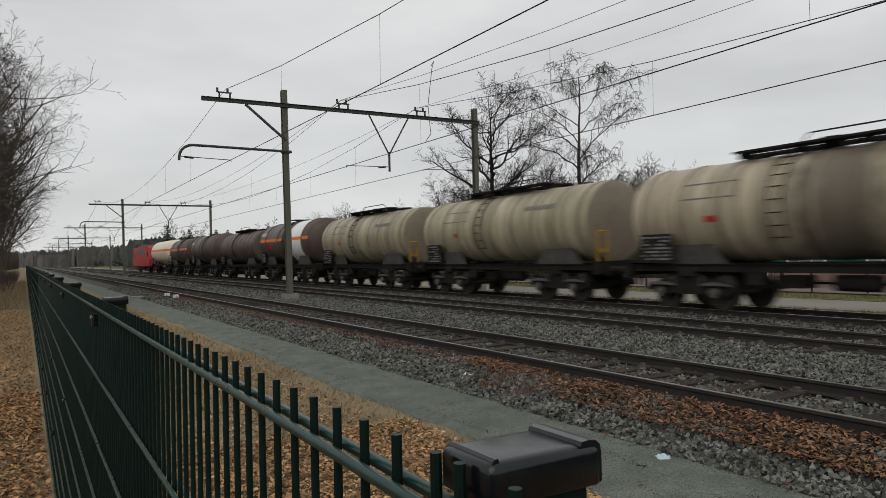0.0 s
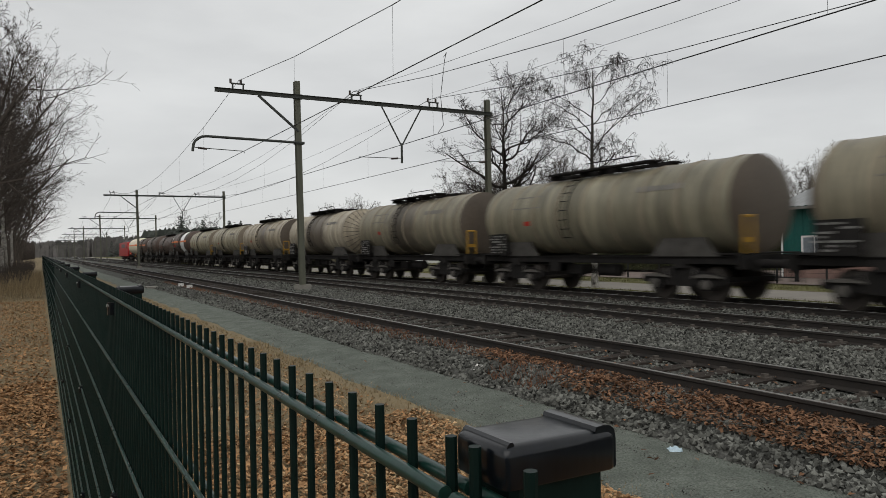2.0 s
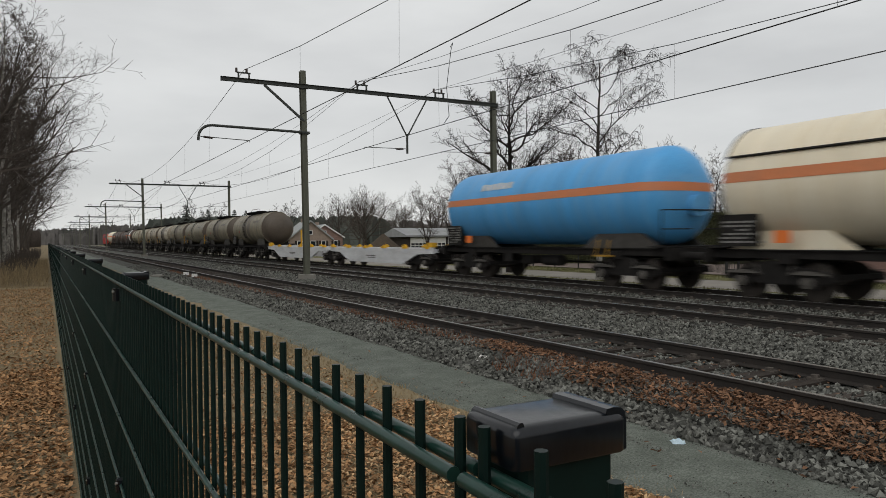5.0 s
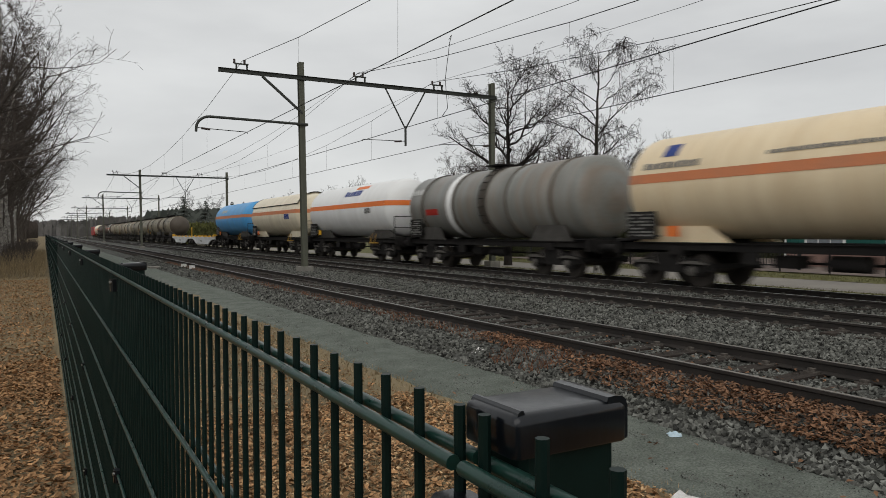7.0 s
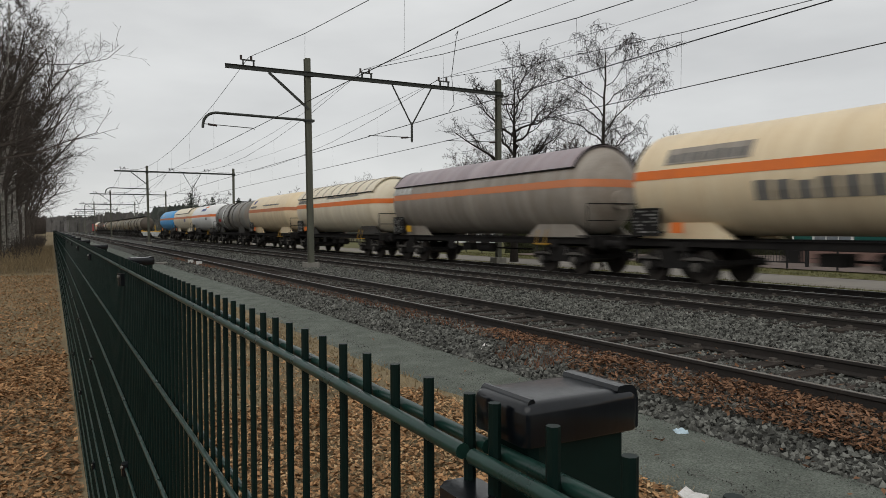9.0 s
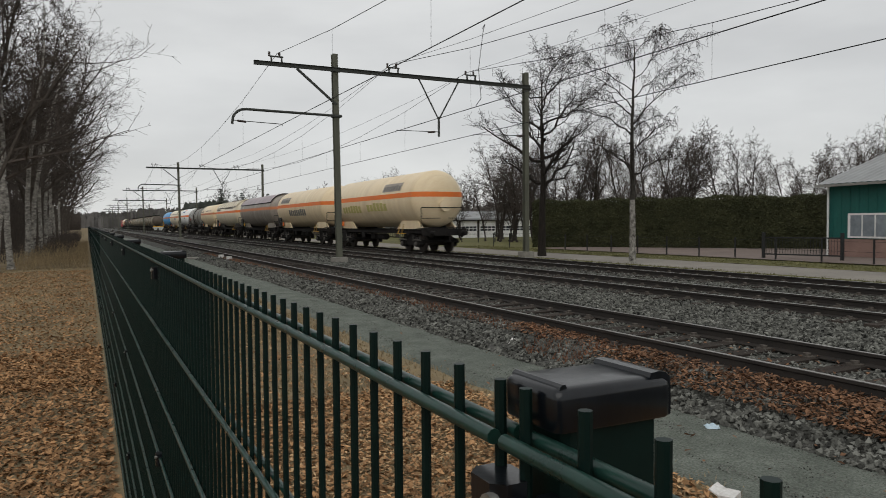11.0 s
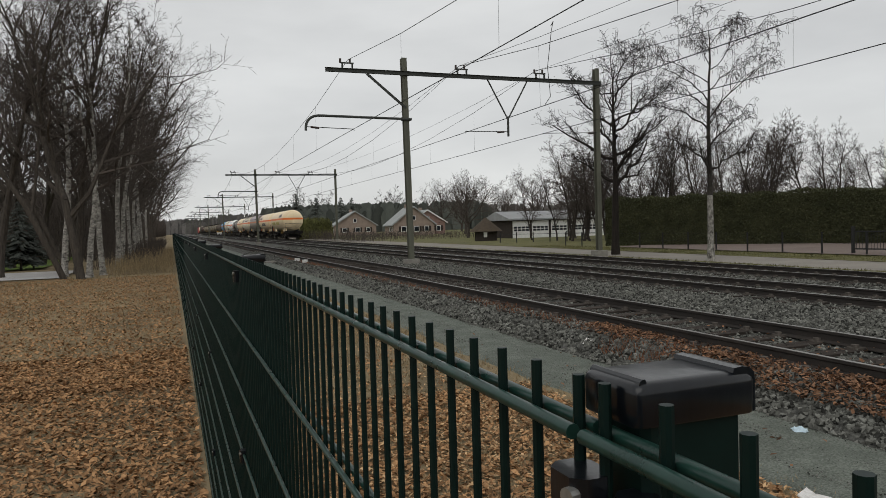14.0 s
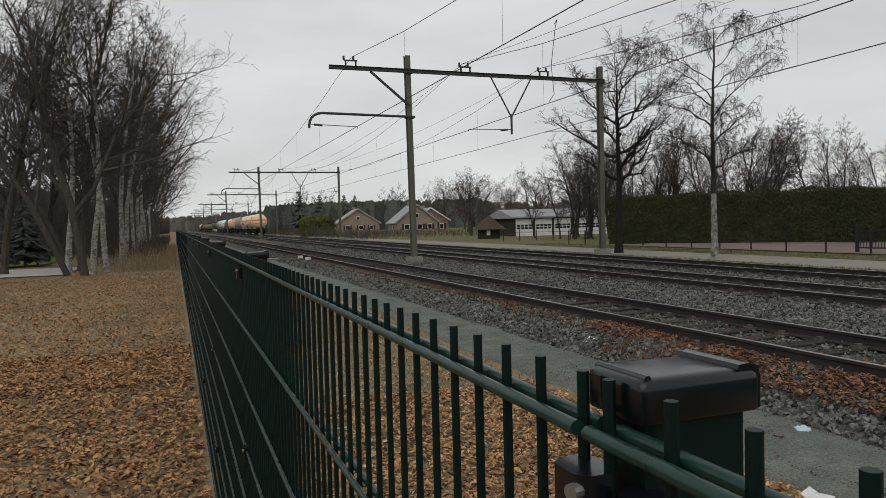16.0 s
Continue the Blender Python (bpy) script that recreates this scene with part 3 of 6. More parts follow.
PAINT = {
    "grey": weathered(tank_paint("dirty_beige_grey_tank", (0.5, 0.45, 0.31), (0.25, 0.215, 0.145), 0.55, 0.4), (0.11, 0.095, 0.066), 0.65, (0.62, 1.25)),
    "grey_dark": weathered(tank_paint("sooty_grey_tank", (0.31, 0.285, 0.2), (0.12, 0.108, 0.078), 0.55, 0.4), (0.05, 0.045, 0.034), 0.7, (0.6, 1.3)),
    "cream_stained": weathered(tank_paint("stained_cream_tank", (0.5, 0.44, 0.32), (0.17, 0.14, 0.105)), (0.08, 0.06, 0.045), 0.5),
    "cream_spill": weathered(tank_paint("cream_tank_with_spill", (0.6, 0.54, 0.41), (0.2, 0.165, 0.125), spill=(0.0, 2.0)), (0.08, 0.06, 0.045), 0.4),
    "grey_spill": weathered(tank_paint("grey_tank_with_spill", (0.34, 0.305, 0.215), (0.14, 0.125, 0.09), spill=(0.3, 1.6)), (0.05, 0.045, 0.034), 0.6, (0.6, 1.3)),
    "beige_spill": weathered(tank_paint("beige_tank_with_spill", (0.54, 0.465, 0.335), (0.28, 0.23, 0.165), 0.5, 0.4, spill=(-0.6, 1.2)), (0.11, 0.095, 0.066), 0.6, (0.62, 1.25)),
    # darker than the grey tanks: shading along the ribs is put in this colour
    "rib": tank_paint("grimy_rib_with_shade", (0.3, 0.255, 0.18), (0.15, 0.125, 0.09)),
    "soot": tank_paint("soot_stain", (0.1, 0.084, 0.066), (0.06, 0.05, 0.04)),
    "end_dark": tank_paint("brown_dusty_end", (0.115, 0.092, 0.07), (0.07, 0.057, 0.045)),
    "end_tan": tank_paint("tan_dusty_end", (0.27, 0.225, 0.165), (0.17, 0.14, 0.105)),
    "brown": weathered(tank_paint("red_brown_tank", (0.105, 0.066, 0.05), (0.05, 0.036, 0.03)), (0.2, 0.16, 0.13), 0.3),
    "cream": weathered(tank_paint("ivory_tank", (0.87, 0.74, 0.52), (0.72, 0.56, 0.35), 0.15, 0.4, 0.8), (0.5, 0.33, 0.17), 0.3, (0.92, 1.05)),
    "ivory": weathered(tank_paint("dull_ivory_tank", (0.84, 0.78, 0.63), (0.7, 0.6, 0.43), 0.15, 0.42, 0.8), (0.5, 0.38, 0.24), 0.28, (0.9, 1.06)),
    "white": weathered(tank_paint("white_tank", (0.88, 0.88, 0.87), (0.76, 0.76, 0.74), 0.15, 0.35, 0.8), (0.55, 0.52, 0.47), 0.18, (0.95, 1.03)),
    "blue": weathered(tank_paint("blue_tank", (0.09, 0.38, 0.75), (0.07, 0.28, 0.55), 0.3, 0.45, 0.8), (0.3, 0.42, 0.52), 0.25, (0.9, 1.1)),
    "slate": weathered(tank_paint("slate_grey_tank", (0.27, 0.28, 0.265), (0.17, 0.165, 0.145), 0.4, 0.36), (0.23, 0.125, 0.06), 0.5, (0.65, 1.25)),
    "mauve": weathered(tank_paint("grey_mauve_tank", (0.4, 0.37, 0.39), (0.3, 0.22, 0.23), 0.35), (0.2, 0.15, 0.14), 0.4),
    "olive": weathered(tank_paint("grey_tank_flank", (0.36, 0.33, 0.29), (0.24, 0.2, 0.16), 0.35), (0.14, 0.11, 0.085), 0.4),
}
M["graffiti"] = mat("faded_yellow_graffiti", (0.6, 0.53, 0.2), None, 0.7, scale=4, fine=40, bump=0)
M["silver"] = mat("light_grey_flat_wagon", (0.66, 0.67, 0.68), (0.46, 0.46, 0.46), 0.6, scale=1.2, fine=30, bump=0.03, stretch=(1, 0.5, 1.5))
M["red"] = mat("traffic_red_loco", (0.42, 0.022, 0.02), (0.3, 0.018, 0.017), 0.45, scale=2, fine=30, bump=0.03)
M["loco_grey"] = mat("grey_loco_roof", (0.16, 0.16, 0.165), None, 0.6, scale=2, fine=30, bump=0.05)
M["glass"] = mat("dark_window_glass", (0.02, 0.025, 0.03), None, 0.08, scale=2, fine=10, bump=0)

wheelset_mesh = Build()
for s in (-1, 1):
    wheelset_mesh.tube((s * 0.7, 0, 0.46), (s * 0.83, 0, 0.46), 0.46, n=24)
    wheelset_mesh.tube((s * 0.68, 0, 0.46), (s * 0.71, 0, 0.46), 0.485, n=24)
    wheelset_mesh.tube((s * 0.83, 0, 0.46), (s * 0.9, 0, 0.46), 0.16, 0.12, n=12)
wheelset_mesh.tube((-0.95, 0, 0.46), (0.95, 0, 0.46), 0.085, n=10)
wheelset_mesh = wheelset_mesh.mesh("wheelset", M["wheel"], True)
bogie_mesh = Build()
for s in (-1, 1):
    bogie_mesh.prism([(-1.5, 0.5), (-1.45, 0.68), (-0.6, 0.82), (-0.35, 0.95), (0.35, 0.95), (0.6, 0.82), (1.45, 0.68), (1.5, 0.5), (1.2, 0.48), (0.6, 0.55), (0.4, 0.4), (-0.4, 0.4), (-0.6, 0.55), (-1.2, 0.48)], 0, s * 1.0 - 0.06, s * 1.0 + 0.06)
    for y in (-0.9, 0.9):
        bogie_mesh.box(s * 1.02, y, 0.46, 0.24, 0.34, 0.3, c=0.04)
        for o in (-0.28, 0.28):
            bogie_mesh.tube((s * 1.02, y + o, 0.42), (s * 1.02, y + o, 0.72), 0.09, n=10)
        bogie_mesh.tube((s * 1.12, y, 0.46), (s * 1.2, y, 0.46), 0.13, n=12)
bogie_mesh.box(0, 0, 0.72, 2.1, 0.5, 0.3).box(0, 1.4, 0.6, 2.0, 0.12, 0.12).box(0, -1.4, 0.6, 2.0, 0.12, 0.12)
bogie_mesh = bogie_mesh.mesh("bogie_frame", M["chassis"])
buffer_mesh = Build().tube((0, -0.62, 0), (0, -0.2, 0), 0.1, 0.12, n=12).tube((0, -0.2, 0), (0, -0.1, 0), 0.07, n=10).tube((0, -0.1, 0), (0, -0.05, 0), 0.22, n=16).mesh("buffer", M["chassis"], True)
hook_mesh = Build().box(0, -0.35, 0, 0.09, 0.35, 0.13).tube((0, -0.5, -0.05), (0, -0.45, -0.45), 0.035).mesh("coupling_hook", M["chassis"])
brake_mesh = Build().tube((-0.75, -1.2, 0.78), (-0.75, -0.2, 0.78), 0.19, n=12).box(-0.55, 0.9, 0.78, 0.5, 0.7, 0.3).tube((0.6, -2.0, 0.7), (0.6, 2.0, 0.7), 0.035).box(-1.15, 1.6, 0.86, 0.06, 0.5, 0.3).mesh("brake_gear", M["chassis"], True)


M["dust"] = mat("dusty_grey_casting", (0.15, 0.14, 0.125), (0.06, 0.055, 0.05), 0.8, scale=9, fine=50, bump=0.3)
axlebox_mesh = Build().tube((-1.19, 0, 0.46), (-1.24, 0, 0.46), 0.135, 0.12, n=14).tube((-1.24, 0, 0.46), (-1.26, 0, 0.46), 0.06, n=8).mesh("axlebox_cover", M["dust"], True)
spring_mesh = Build()
for k in range(4):
    spring_mesh.box(-1.14, 0, 0.66 + 0.022 * k, 0.09, 0.95 - 0.2 * k, 0.023)
for o in (-0.46, 0.46):
    spring_mesh.tube((-1.14, o, 0.62), (-1.14, o * 0.85, 0.9), 0.022, n=5)
spring_mesh = spring_mesh.mesh("leaf_spring", M["dust"])


def running_gear(w, length, bogies, sill=1.05):
    for y in bogies:
        bg = part("bogie", bogie_mesh, None, w)
        bg.location.y = y
        for o in (-0.9, 0.9):
            part("wheelset", wheelset_mesh, None, bg).location.y = o
            part("axlebox_cover", axlebox_mesh, None, bg, "dusty grey round axlebox cover").location.y = o
            part("leaf_spring", spring_mesh, None, bg).location.y = o
    for end, turn in ((-1, 0), (1, 180)):
        for x in (-0.875, 0.875):
            part("buffer", buffer_mesh, None, w).matrix_basis = pose(x, end * (length / 2 - 0.55), 1.04, 0, 0, turn)
        part("coupling_hook", hook_mesh, None, w).matrix_basis = pose(0, end * (length / 2 - 0.55), 1.0, 0, 0, turn)


def chassis(w, length, saddle_y, saddle_mat, tank_r, zc, brakes=True):
    half = length / 2 - 0.6
    for s in (-1, 1):
        part("side_sill", Build().box(s * 1.05, 0, 1.12, 0.1, 2 * half, 0.2).box(s * 1.09, 0, 1.215, 0.14, 2 * half, 0.02), M["chassis"], w)
        part("headstock", Build().box(0, s * (half - 0.08), 1.08, 2.6, 0.16, 0.36, c=0.03), M["chassis"], w)
        part("bolster", Build().box(0, s * saddle_y, 1.02, 2.4, 0.5, 0.24, c=0.04), M["chassis"], w)
    part("centre_sill", Build().box(0, 0, 1.1, 0.42, 2 * half, 0.26), M["chassis"], w)
    for s in (-1, 1):
        for x in (-1, 1):
            part("saddle", Build().prism([(s * saddle_y - 1.2, 1.2), (s * saddle_y + 1.2, 1.2), (s * saddle_y + 0.75, zc - tank_r * 0.66), (s * saddle_y - 0.75, zc - tank_r * 0.66)], 0, x * tank_r * 0.76 - 0.03, x * tank_r * 0.76 + 0.03), saddle_mat, w)
        deck = Build().box(0, s * (half - 0.45), 1.29, 2.5, 0.7, 0.04)
        part("end_platform", deck, M["chassis"], w)
    if brakes:
        part("brake_gear", brake_mesh, None, w)


def arc(b, r, zc, y0, y1, a0, a1, n=6, thick=0.006):
    """A plate bent round the tank between two angles in degrees."""
    a0, a1 = radians(a0), radians(a1)
    k = n + 1
    vs = [((r + t) * math.cos(a0 + (a1 - a0) * i / n), y, zc + (r + t) * math.sin(a0 + (a1 - a0) * i / n)) for t in (0, thick) for y in (y0, y1) for i in range(k)]
    fs = [(2 * k + i, 2 * k + i + 1, 3 * k + i + 1, 3 * k + i) for i in range(n)]
    fs += [(i, i + 1, 2 * k + i + 1, 2 * k + i) for i in range(n)] + [(k + i, 3 * k + i, 3 * k + i + 1, k + i + 1) for i in range(n)]
    fs += [(0, 2 * k, 3 * k, k), (n, k + n, 3 * k + n, 2 * k + n)]
    return b.add(vs, fs)


def words(b, r, zc, y0, y1, deg, high, count, seed=0):
    """Unreadable lettering as short plain bars; deg is the angle above the middle of the flank."""
    rnd = random.Random(seed)
    wd = (y1 - y0) / count
    for i in range(count):
        h = high * rnd.uniform(0.75, 1.0)
        arc(b, r, zc, y0 + i * wd + wd * 0.12, y0 + (i + 1) * wd - wd * 0.12, 180 - deg, 180 - deg - math.degrees(h / r), 2, 0.008)
    return b


def data_panel(w, y, z, seed, x=-1.3):
    rnd = random.Random(seed)
    p = part("data_panel", Build().box(x, y, z, 0.05, 1.15, 0.8, c=0.015), M["chassis"], w, "black data panel with white print")
    b = Build()
    for row in range(7):
        yy = y - 0.5
        while yy < y + 0.42:
            ww = rnd.uniform(0.08, 0.26)
            if rnd.random() < 0.62:
                b.box(x - 0.03, yy + ww / 2, z + 0.31 - row * 0.1, 0.012, ww * 0.8, 0.05)
            yy += ww
    part("print", b, M["panelprint"], p)["kind"] = "stuff"
    part("bracket", Build().box(x + 0.2, y, z - 0.3, 0.4, 0.9, 0.06), M["chassis"], p)


rung_mesh = Build().tube((0, -0.2, 0), (0, 0.2, 0), 0.016, n=5).mesh("rung", M["chassis"])


def ladder(w, r, zc, y, top):
    rad = r + 0.07
    pts = [(-rad * math.cos(a), 0, zc + rad * math.sin(a)) for a in [radians(d) for d in (-35, -15, 5, 25, 45, 65, 82)]]
    lad = part("ladder", Build().strand([(p[0], y - 0.2, p[2]) for p in pts], 0.02, 5), M["chassis"], w, "dark side ladder")
    part("stile", Build().strand([(p[0], y + 0.2, p[2]) for p in pts], 0.02, 5), M["chassis"], lad)
    for k in range(9):
        a = radians(-33 + k * 13)
        part("rung", rung_mesh, None, lad).location = (-rad * math.cos(a), y, zc + rad * math.sin(a))


def oil_tank(s_front, s_back, paint="grey", label="", end="flat", flank_mark=True, stain=False, seed=1, yellow=True, ends=None):
    """A ribbed mineral-oil tank wagon with a roof walkway."""
    length, r, zc = s_front - s_back, 1.31, 2.6
    w = thing("tank_wagon", label, "tank wagon", "wagons of the goods train")
    half = length / 2 - 0.95
    rim = half - 0.1
    if end == "flat":
        prof = [(-half - 0.05, 0.0), (-half - 0.04, 0.6), (-half - 0.01, 1.1), (-half + 0.03, r - 0.02), (-half + 0.04, r)] + [(half - 0.04, r), (half - 0.03, r - 0.02), (half + 0.01, 1.1), (half + 0.04, 0.6), (half + 0.05, 0)]
    else:
        prof = [(-half - 0.28, 0), (-half - 0.22, 0.45), (-half - 0.05, 0.85), (-half + 0.2, 1.15), (-half + 0.45, r)] + [(half - 0.45, r), (half - 0.2, 1.15), (half + 0.05, 0.85), (half + 0.22, 0.45), (half + 0.28, 0)]
    m = len(prof) // 2
    skin = PAINT[{"cream_stained": "cream_spill", "grey_dark": "grey_spill", "grey": "beige_spill"}.get(paint, paint) if stain else paint]
    part("tank", Build().lathe([prof[m - 1], prof[m]], zc, 48), skin, w, smooth=True)
    part("tank_end", Build().lathe(prof[:m], zc, 48), PAINT[ends or "end_dark"], w, "dusty brown tank end", smooth=True)
    part("tank_end", Build().lathe(prof[m:], zc, 48), PAINT[ends or "end_dark"], w, smooth=True)
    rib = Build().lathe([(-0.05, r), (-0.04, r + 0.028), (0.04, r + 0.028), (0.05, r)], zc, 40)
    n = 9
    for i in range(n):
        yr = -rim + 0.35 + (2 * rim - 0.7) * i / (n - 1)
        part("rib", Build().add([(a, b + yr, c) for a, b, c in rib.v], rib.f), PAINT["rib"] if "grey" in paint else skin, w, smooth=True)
    if end == "rays":
        b = Build()
        for k in range(26):
            a = k / 26 * math.tau
            for p, q in zip(prof[1:m - 1], prof[2:m]):
                b.tube((p[1] * math.cos(a), p[0] - 0.01, zc + p[1] * math.sin(a)), (q[1] * math.cos(a), q[0] - 0.01, zc + q[1] * math.sin(a)), 0.018, n=4)
        part("end_seams", b, PAINT["soot"], w, "dark radial seams on the end")
    rnd = random.Random(seed)
    y0 = half - 2.6
    if flank_mark:
        fr = Build()
        for za, zb in ((14, 15.5), (33, 34.5)):
            arc(fr, r + 0.004, zc, y0 - 0.9, y0 + 0.9, 180 - zb, 180 - za, 1)
        for yy in (-0.9, 0, 0.88):
            arc(fr, r + 0.004, zc, y0 + yy, y0 + yy + 0.03, 180 - 34, 180 - 15, 3)
        part("label_frame", fr, M["darkbar"], w)
        part("lettering", words(Build(), r + 0.004, zc, -half + 1.6, -half + 3.4, 22, 0.2, 10, seed), M["darkbar"], w)
        part("hazard_mark", arc(Build(), r + 0.004, zc, y0 - 0.3, y0 + 0.05, 186, 193, 2), M["red_mark"], w, "small red label")
    walk_b = Build()
    walk_b.box(-0.45, 0, zc + r + 0.16, 0.5, 5.0, 0.05).box(0.45, 0, zc + r + 0.16, 0.5, 5.0, 0.05)
    for y in (-2.3, -0.8, 0.8, 2.3):
        walk_b.box(0, y, zc + r + 0.06, 1.4, 0.06, 0.16)
    wk = part("roof_walkway", walk_b, M["chassis"], w, "dark roof walkway")
    part("hand_rail", Build().pipe([(-0.7, -2.3, zc + r + 0.15), (-0.7, -1.9, zc + r + 0.36), (-0.7, 0.4, zc + r + 0.36), (-0.7, 0.6, zc + r + 0.15)], 0.02, 5), M["chassis"], wk)
    part("manhole", Build().tube((0, 0.2, zc + r - 0.05), (0, 0.2, zc + r + 0.28), 0.3, n=16), M["chassis"], w)
    ladder(w, r, zc, 0.9, 0)
    chassis(w, length, length / 2 - 2.75, M["saddle"], r, zc)
    running_gear(w, length, (-(length / 2 - 2.75), length / 2 - 2.75))
    data_panel(w, half - 0.9, 1.65, seed)
    if yellow:
        b = Build()
        for x in (-1.15, -0.75):
            b.pipe([(x, -half - 0.28, 1.3), (x, -half - 0.28, 2.25)], 0.035, 6)
        b.tube((-1.15, -half - 0.28, 2.25), (-0.75, -half - 0.28, 2.25), 0.035)
        b.box(-0.95, -half - 0.28, 1.65, 0.4, 0.04, 0.12)
        part("end_guard", b, M["yellow"], w, "yellow tubular end guard")
    return w


def gas_tank(s_front, s_back, paint, label, stripe="orange", shield=False, shield_paint=None, marks=(), seed=1, stripes=True, bands=False, r=1.5, zc=2.83):
    """A pressure tank wagon with domed ends."""
    length = s_front - s_back
    w = thing("gas_tank_wagon", label, "tank wagon", "wagons of the goods train")
    half = length / 2 - 0.85
    dome = [(math.cos(a) * 0.82, math.sin(a) * r) for a in [math.pi / 2 * k / 8 for k in range(9)]]
    prof = [(-half + 0.82 - c, q) for c, q in dome] + [(half - 0.82 + c, q) for c, q in reversed(dome)]
    part("tank", Build().lathe(prof, zc, 56), PAINT[paint], w, smooth=True)
    if stripes:
        h0, h1, e = 0.08, 0.34, 0.007
        ring = [(math.radians(-90 + 90 * k / 12), -1) for k in range(13)] + [(math.radians(180 * k / 24), 1) for k in range(25)] + [(math.radians(180 + 90 * k / 12), -1) for k in range(13)]
        b = Build()
        cy = half - 0.82
        for h in (h0, h1):
            rr = math.sqrt((r + e) ** 2 - h * h)
            dd = 0.82 * math.sqrt(max(1 - (h / (r + e)) ** 2, 0)) + e
            b.v += [(rr * math.cos(a), side * cy + dd * math.sin(a), zc + h) for a, side in ring]
        n = len(ring)
        b.f = [(k, k + 1, n + k + 1, n + k) for k in range(n - 1)]
        part("stripe", b, M[stripe], w, "orange stripe round the tank", smooth=True)
    if shield:
        h = half - 0.6
        b = Build().lathe([(-h, r + 0.0), (-h, r + 0.06), (h, r + 0.06), (h, r + 0.0)], zc, 30, radians(28), radians(152))
        part("sun_shield", b, PAINT[shield_paint or paint], w, "curved sun shield over the tank", smooth=True)
        for a in (27, 151):
            part("shield_edge", arc(Build(), r + 0.03, zc, -h, h, a, a + 1.6, 1, 0.04), M["chassis"], w)
        rim = Build()
        for y in (-h - 0.02, h - 0.02):
            arc(rim, r + 0.02, zc, y, y + 0.05, 28, 152, 24, 0.06)
        part("shield_rim", rim, M["chassis"] if not bands else PAINT[paint], w)
    if bands:
        for k in range(9):
            part("band", arc(Build(), r + 0.06, zc, -half + 1.6 + k * (2 * half - 3.2) / 8, -half + 1.66 + k * (2 * half - 3.2) / 8, 28, 152, 20, 0.03), PAINT["olive"], w)
    for kind, y0, y1, deg, high, count, mt in marks:
        if kind == "plate":
            part("plate", arc(Build(), r + 0.008, zc, y0, y1, 180 - deg - math.degrees(high / r), 180 - deg, 3), M[mt] if mt in M else PAINT[mt], w)
        else:
            part("lettering", words(Build(), r + (0.07 if shield and deg > 28 else 0.008), zc, y0, y1, deg, high, count, seed), M[mt], w)
    for s in (-1, 1):
        for x in (-1, 1):
            yc = s * (length / 2 - 2.9)
            part("tank_cradle", Build().prism([(yc - 1.7, 1.24), (yc + 1.7, 1.24), (yc + 1.0, zc - r * 0.76), (yc - 1.0, zc - r * 0.76)], 0, x * r * 0.64 - 0.04, x * r * 0.64 + 0.04), PAINT[paint] if seed % 2 else M["saddle"], w)
    chassis(w, length, length / 2 - 2.9, M["saddle"], r * 0.6, 2.1)
    running_gear(w, length, (-(length / 2 - 2.6), length / 2 - 2.6))
    data_panel(w, half - 0.9, 1.72, seed + 30)
    part("hazard_plate", Build().box(-1.32, half - 2.1, 1.55, 0.03, 0.42, 0.3), M["bright_yellow"] if seed % 3 == 0 else M["orange"], w, "orange hazard plate")
    rail = Build()
    for x in (-1.2, 1.2):
        rail.pipe([(x, -length / 2 + 0.95, 1.3), (x, -length / 2 + 0.95, 2.35), (x * 0.2, -length / 2 + 0.7, 2.35)], 0.022, 5)
        rail.pipe([(x, -length / 2 + 0.95, 1.8), (x * 0.2, -length / 2 + 0.7, 1.8)], 0.018, 5)
    rail.tube((-0.24, -length / 2 + 0.7, 2.35), (0.24, -length / 2 + 0.7, 2.35), 0.022)
    part("end_railing", rail, M["chassis"], w)
    part("manway", Build().tube((0.1, -half + 0.05, zc - 0.35), (0.1, -half - 0.12, zc - 0.35), 0.32, n=18), PAINT[paint], w)
    part("walk_step", Build().box(-1.32, -half + 2.4, 1.0, 0.3, 0.6, 0.05).tube((-1.42, -half + 2.15, 1.0), (-1.3, -half + 2.15, 1.5), 0.02).tube((-1.42, -half + 2.65, 1.0), (-1.3, -half + 2.65, 1.5), 0.02), M["yellow"], w)
    return w


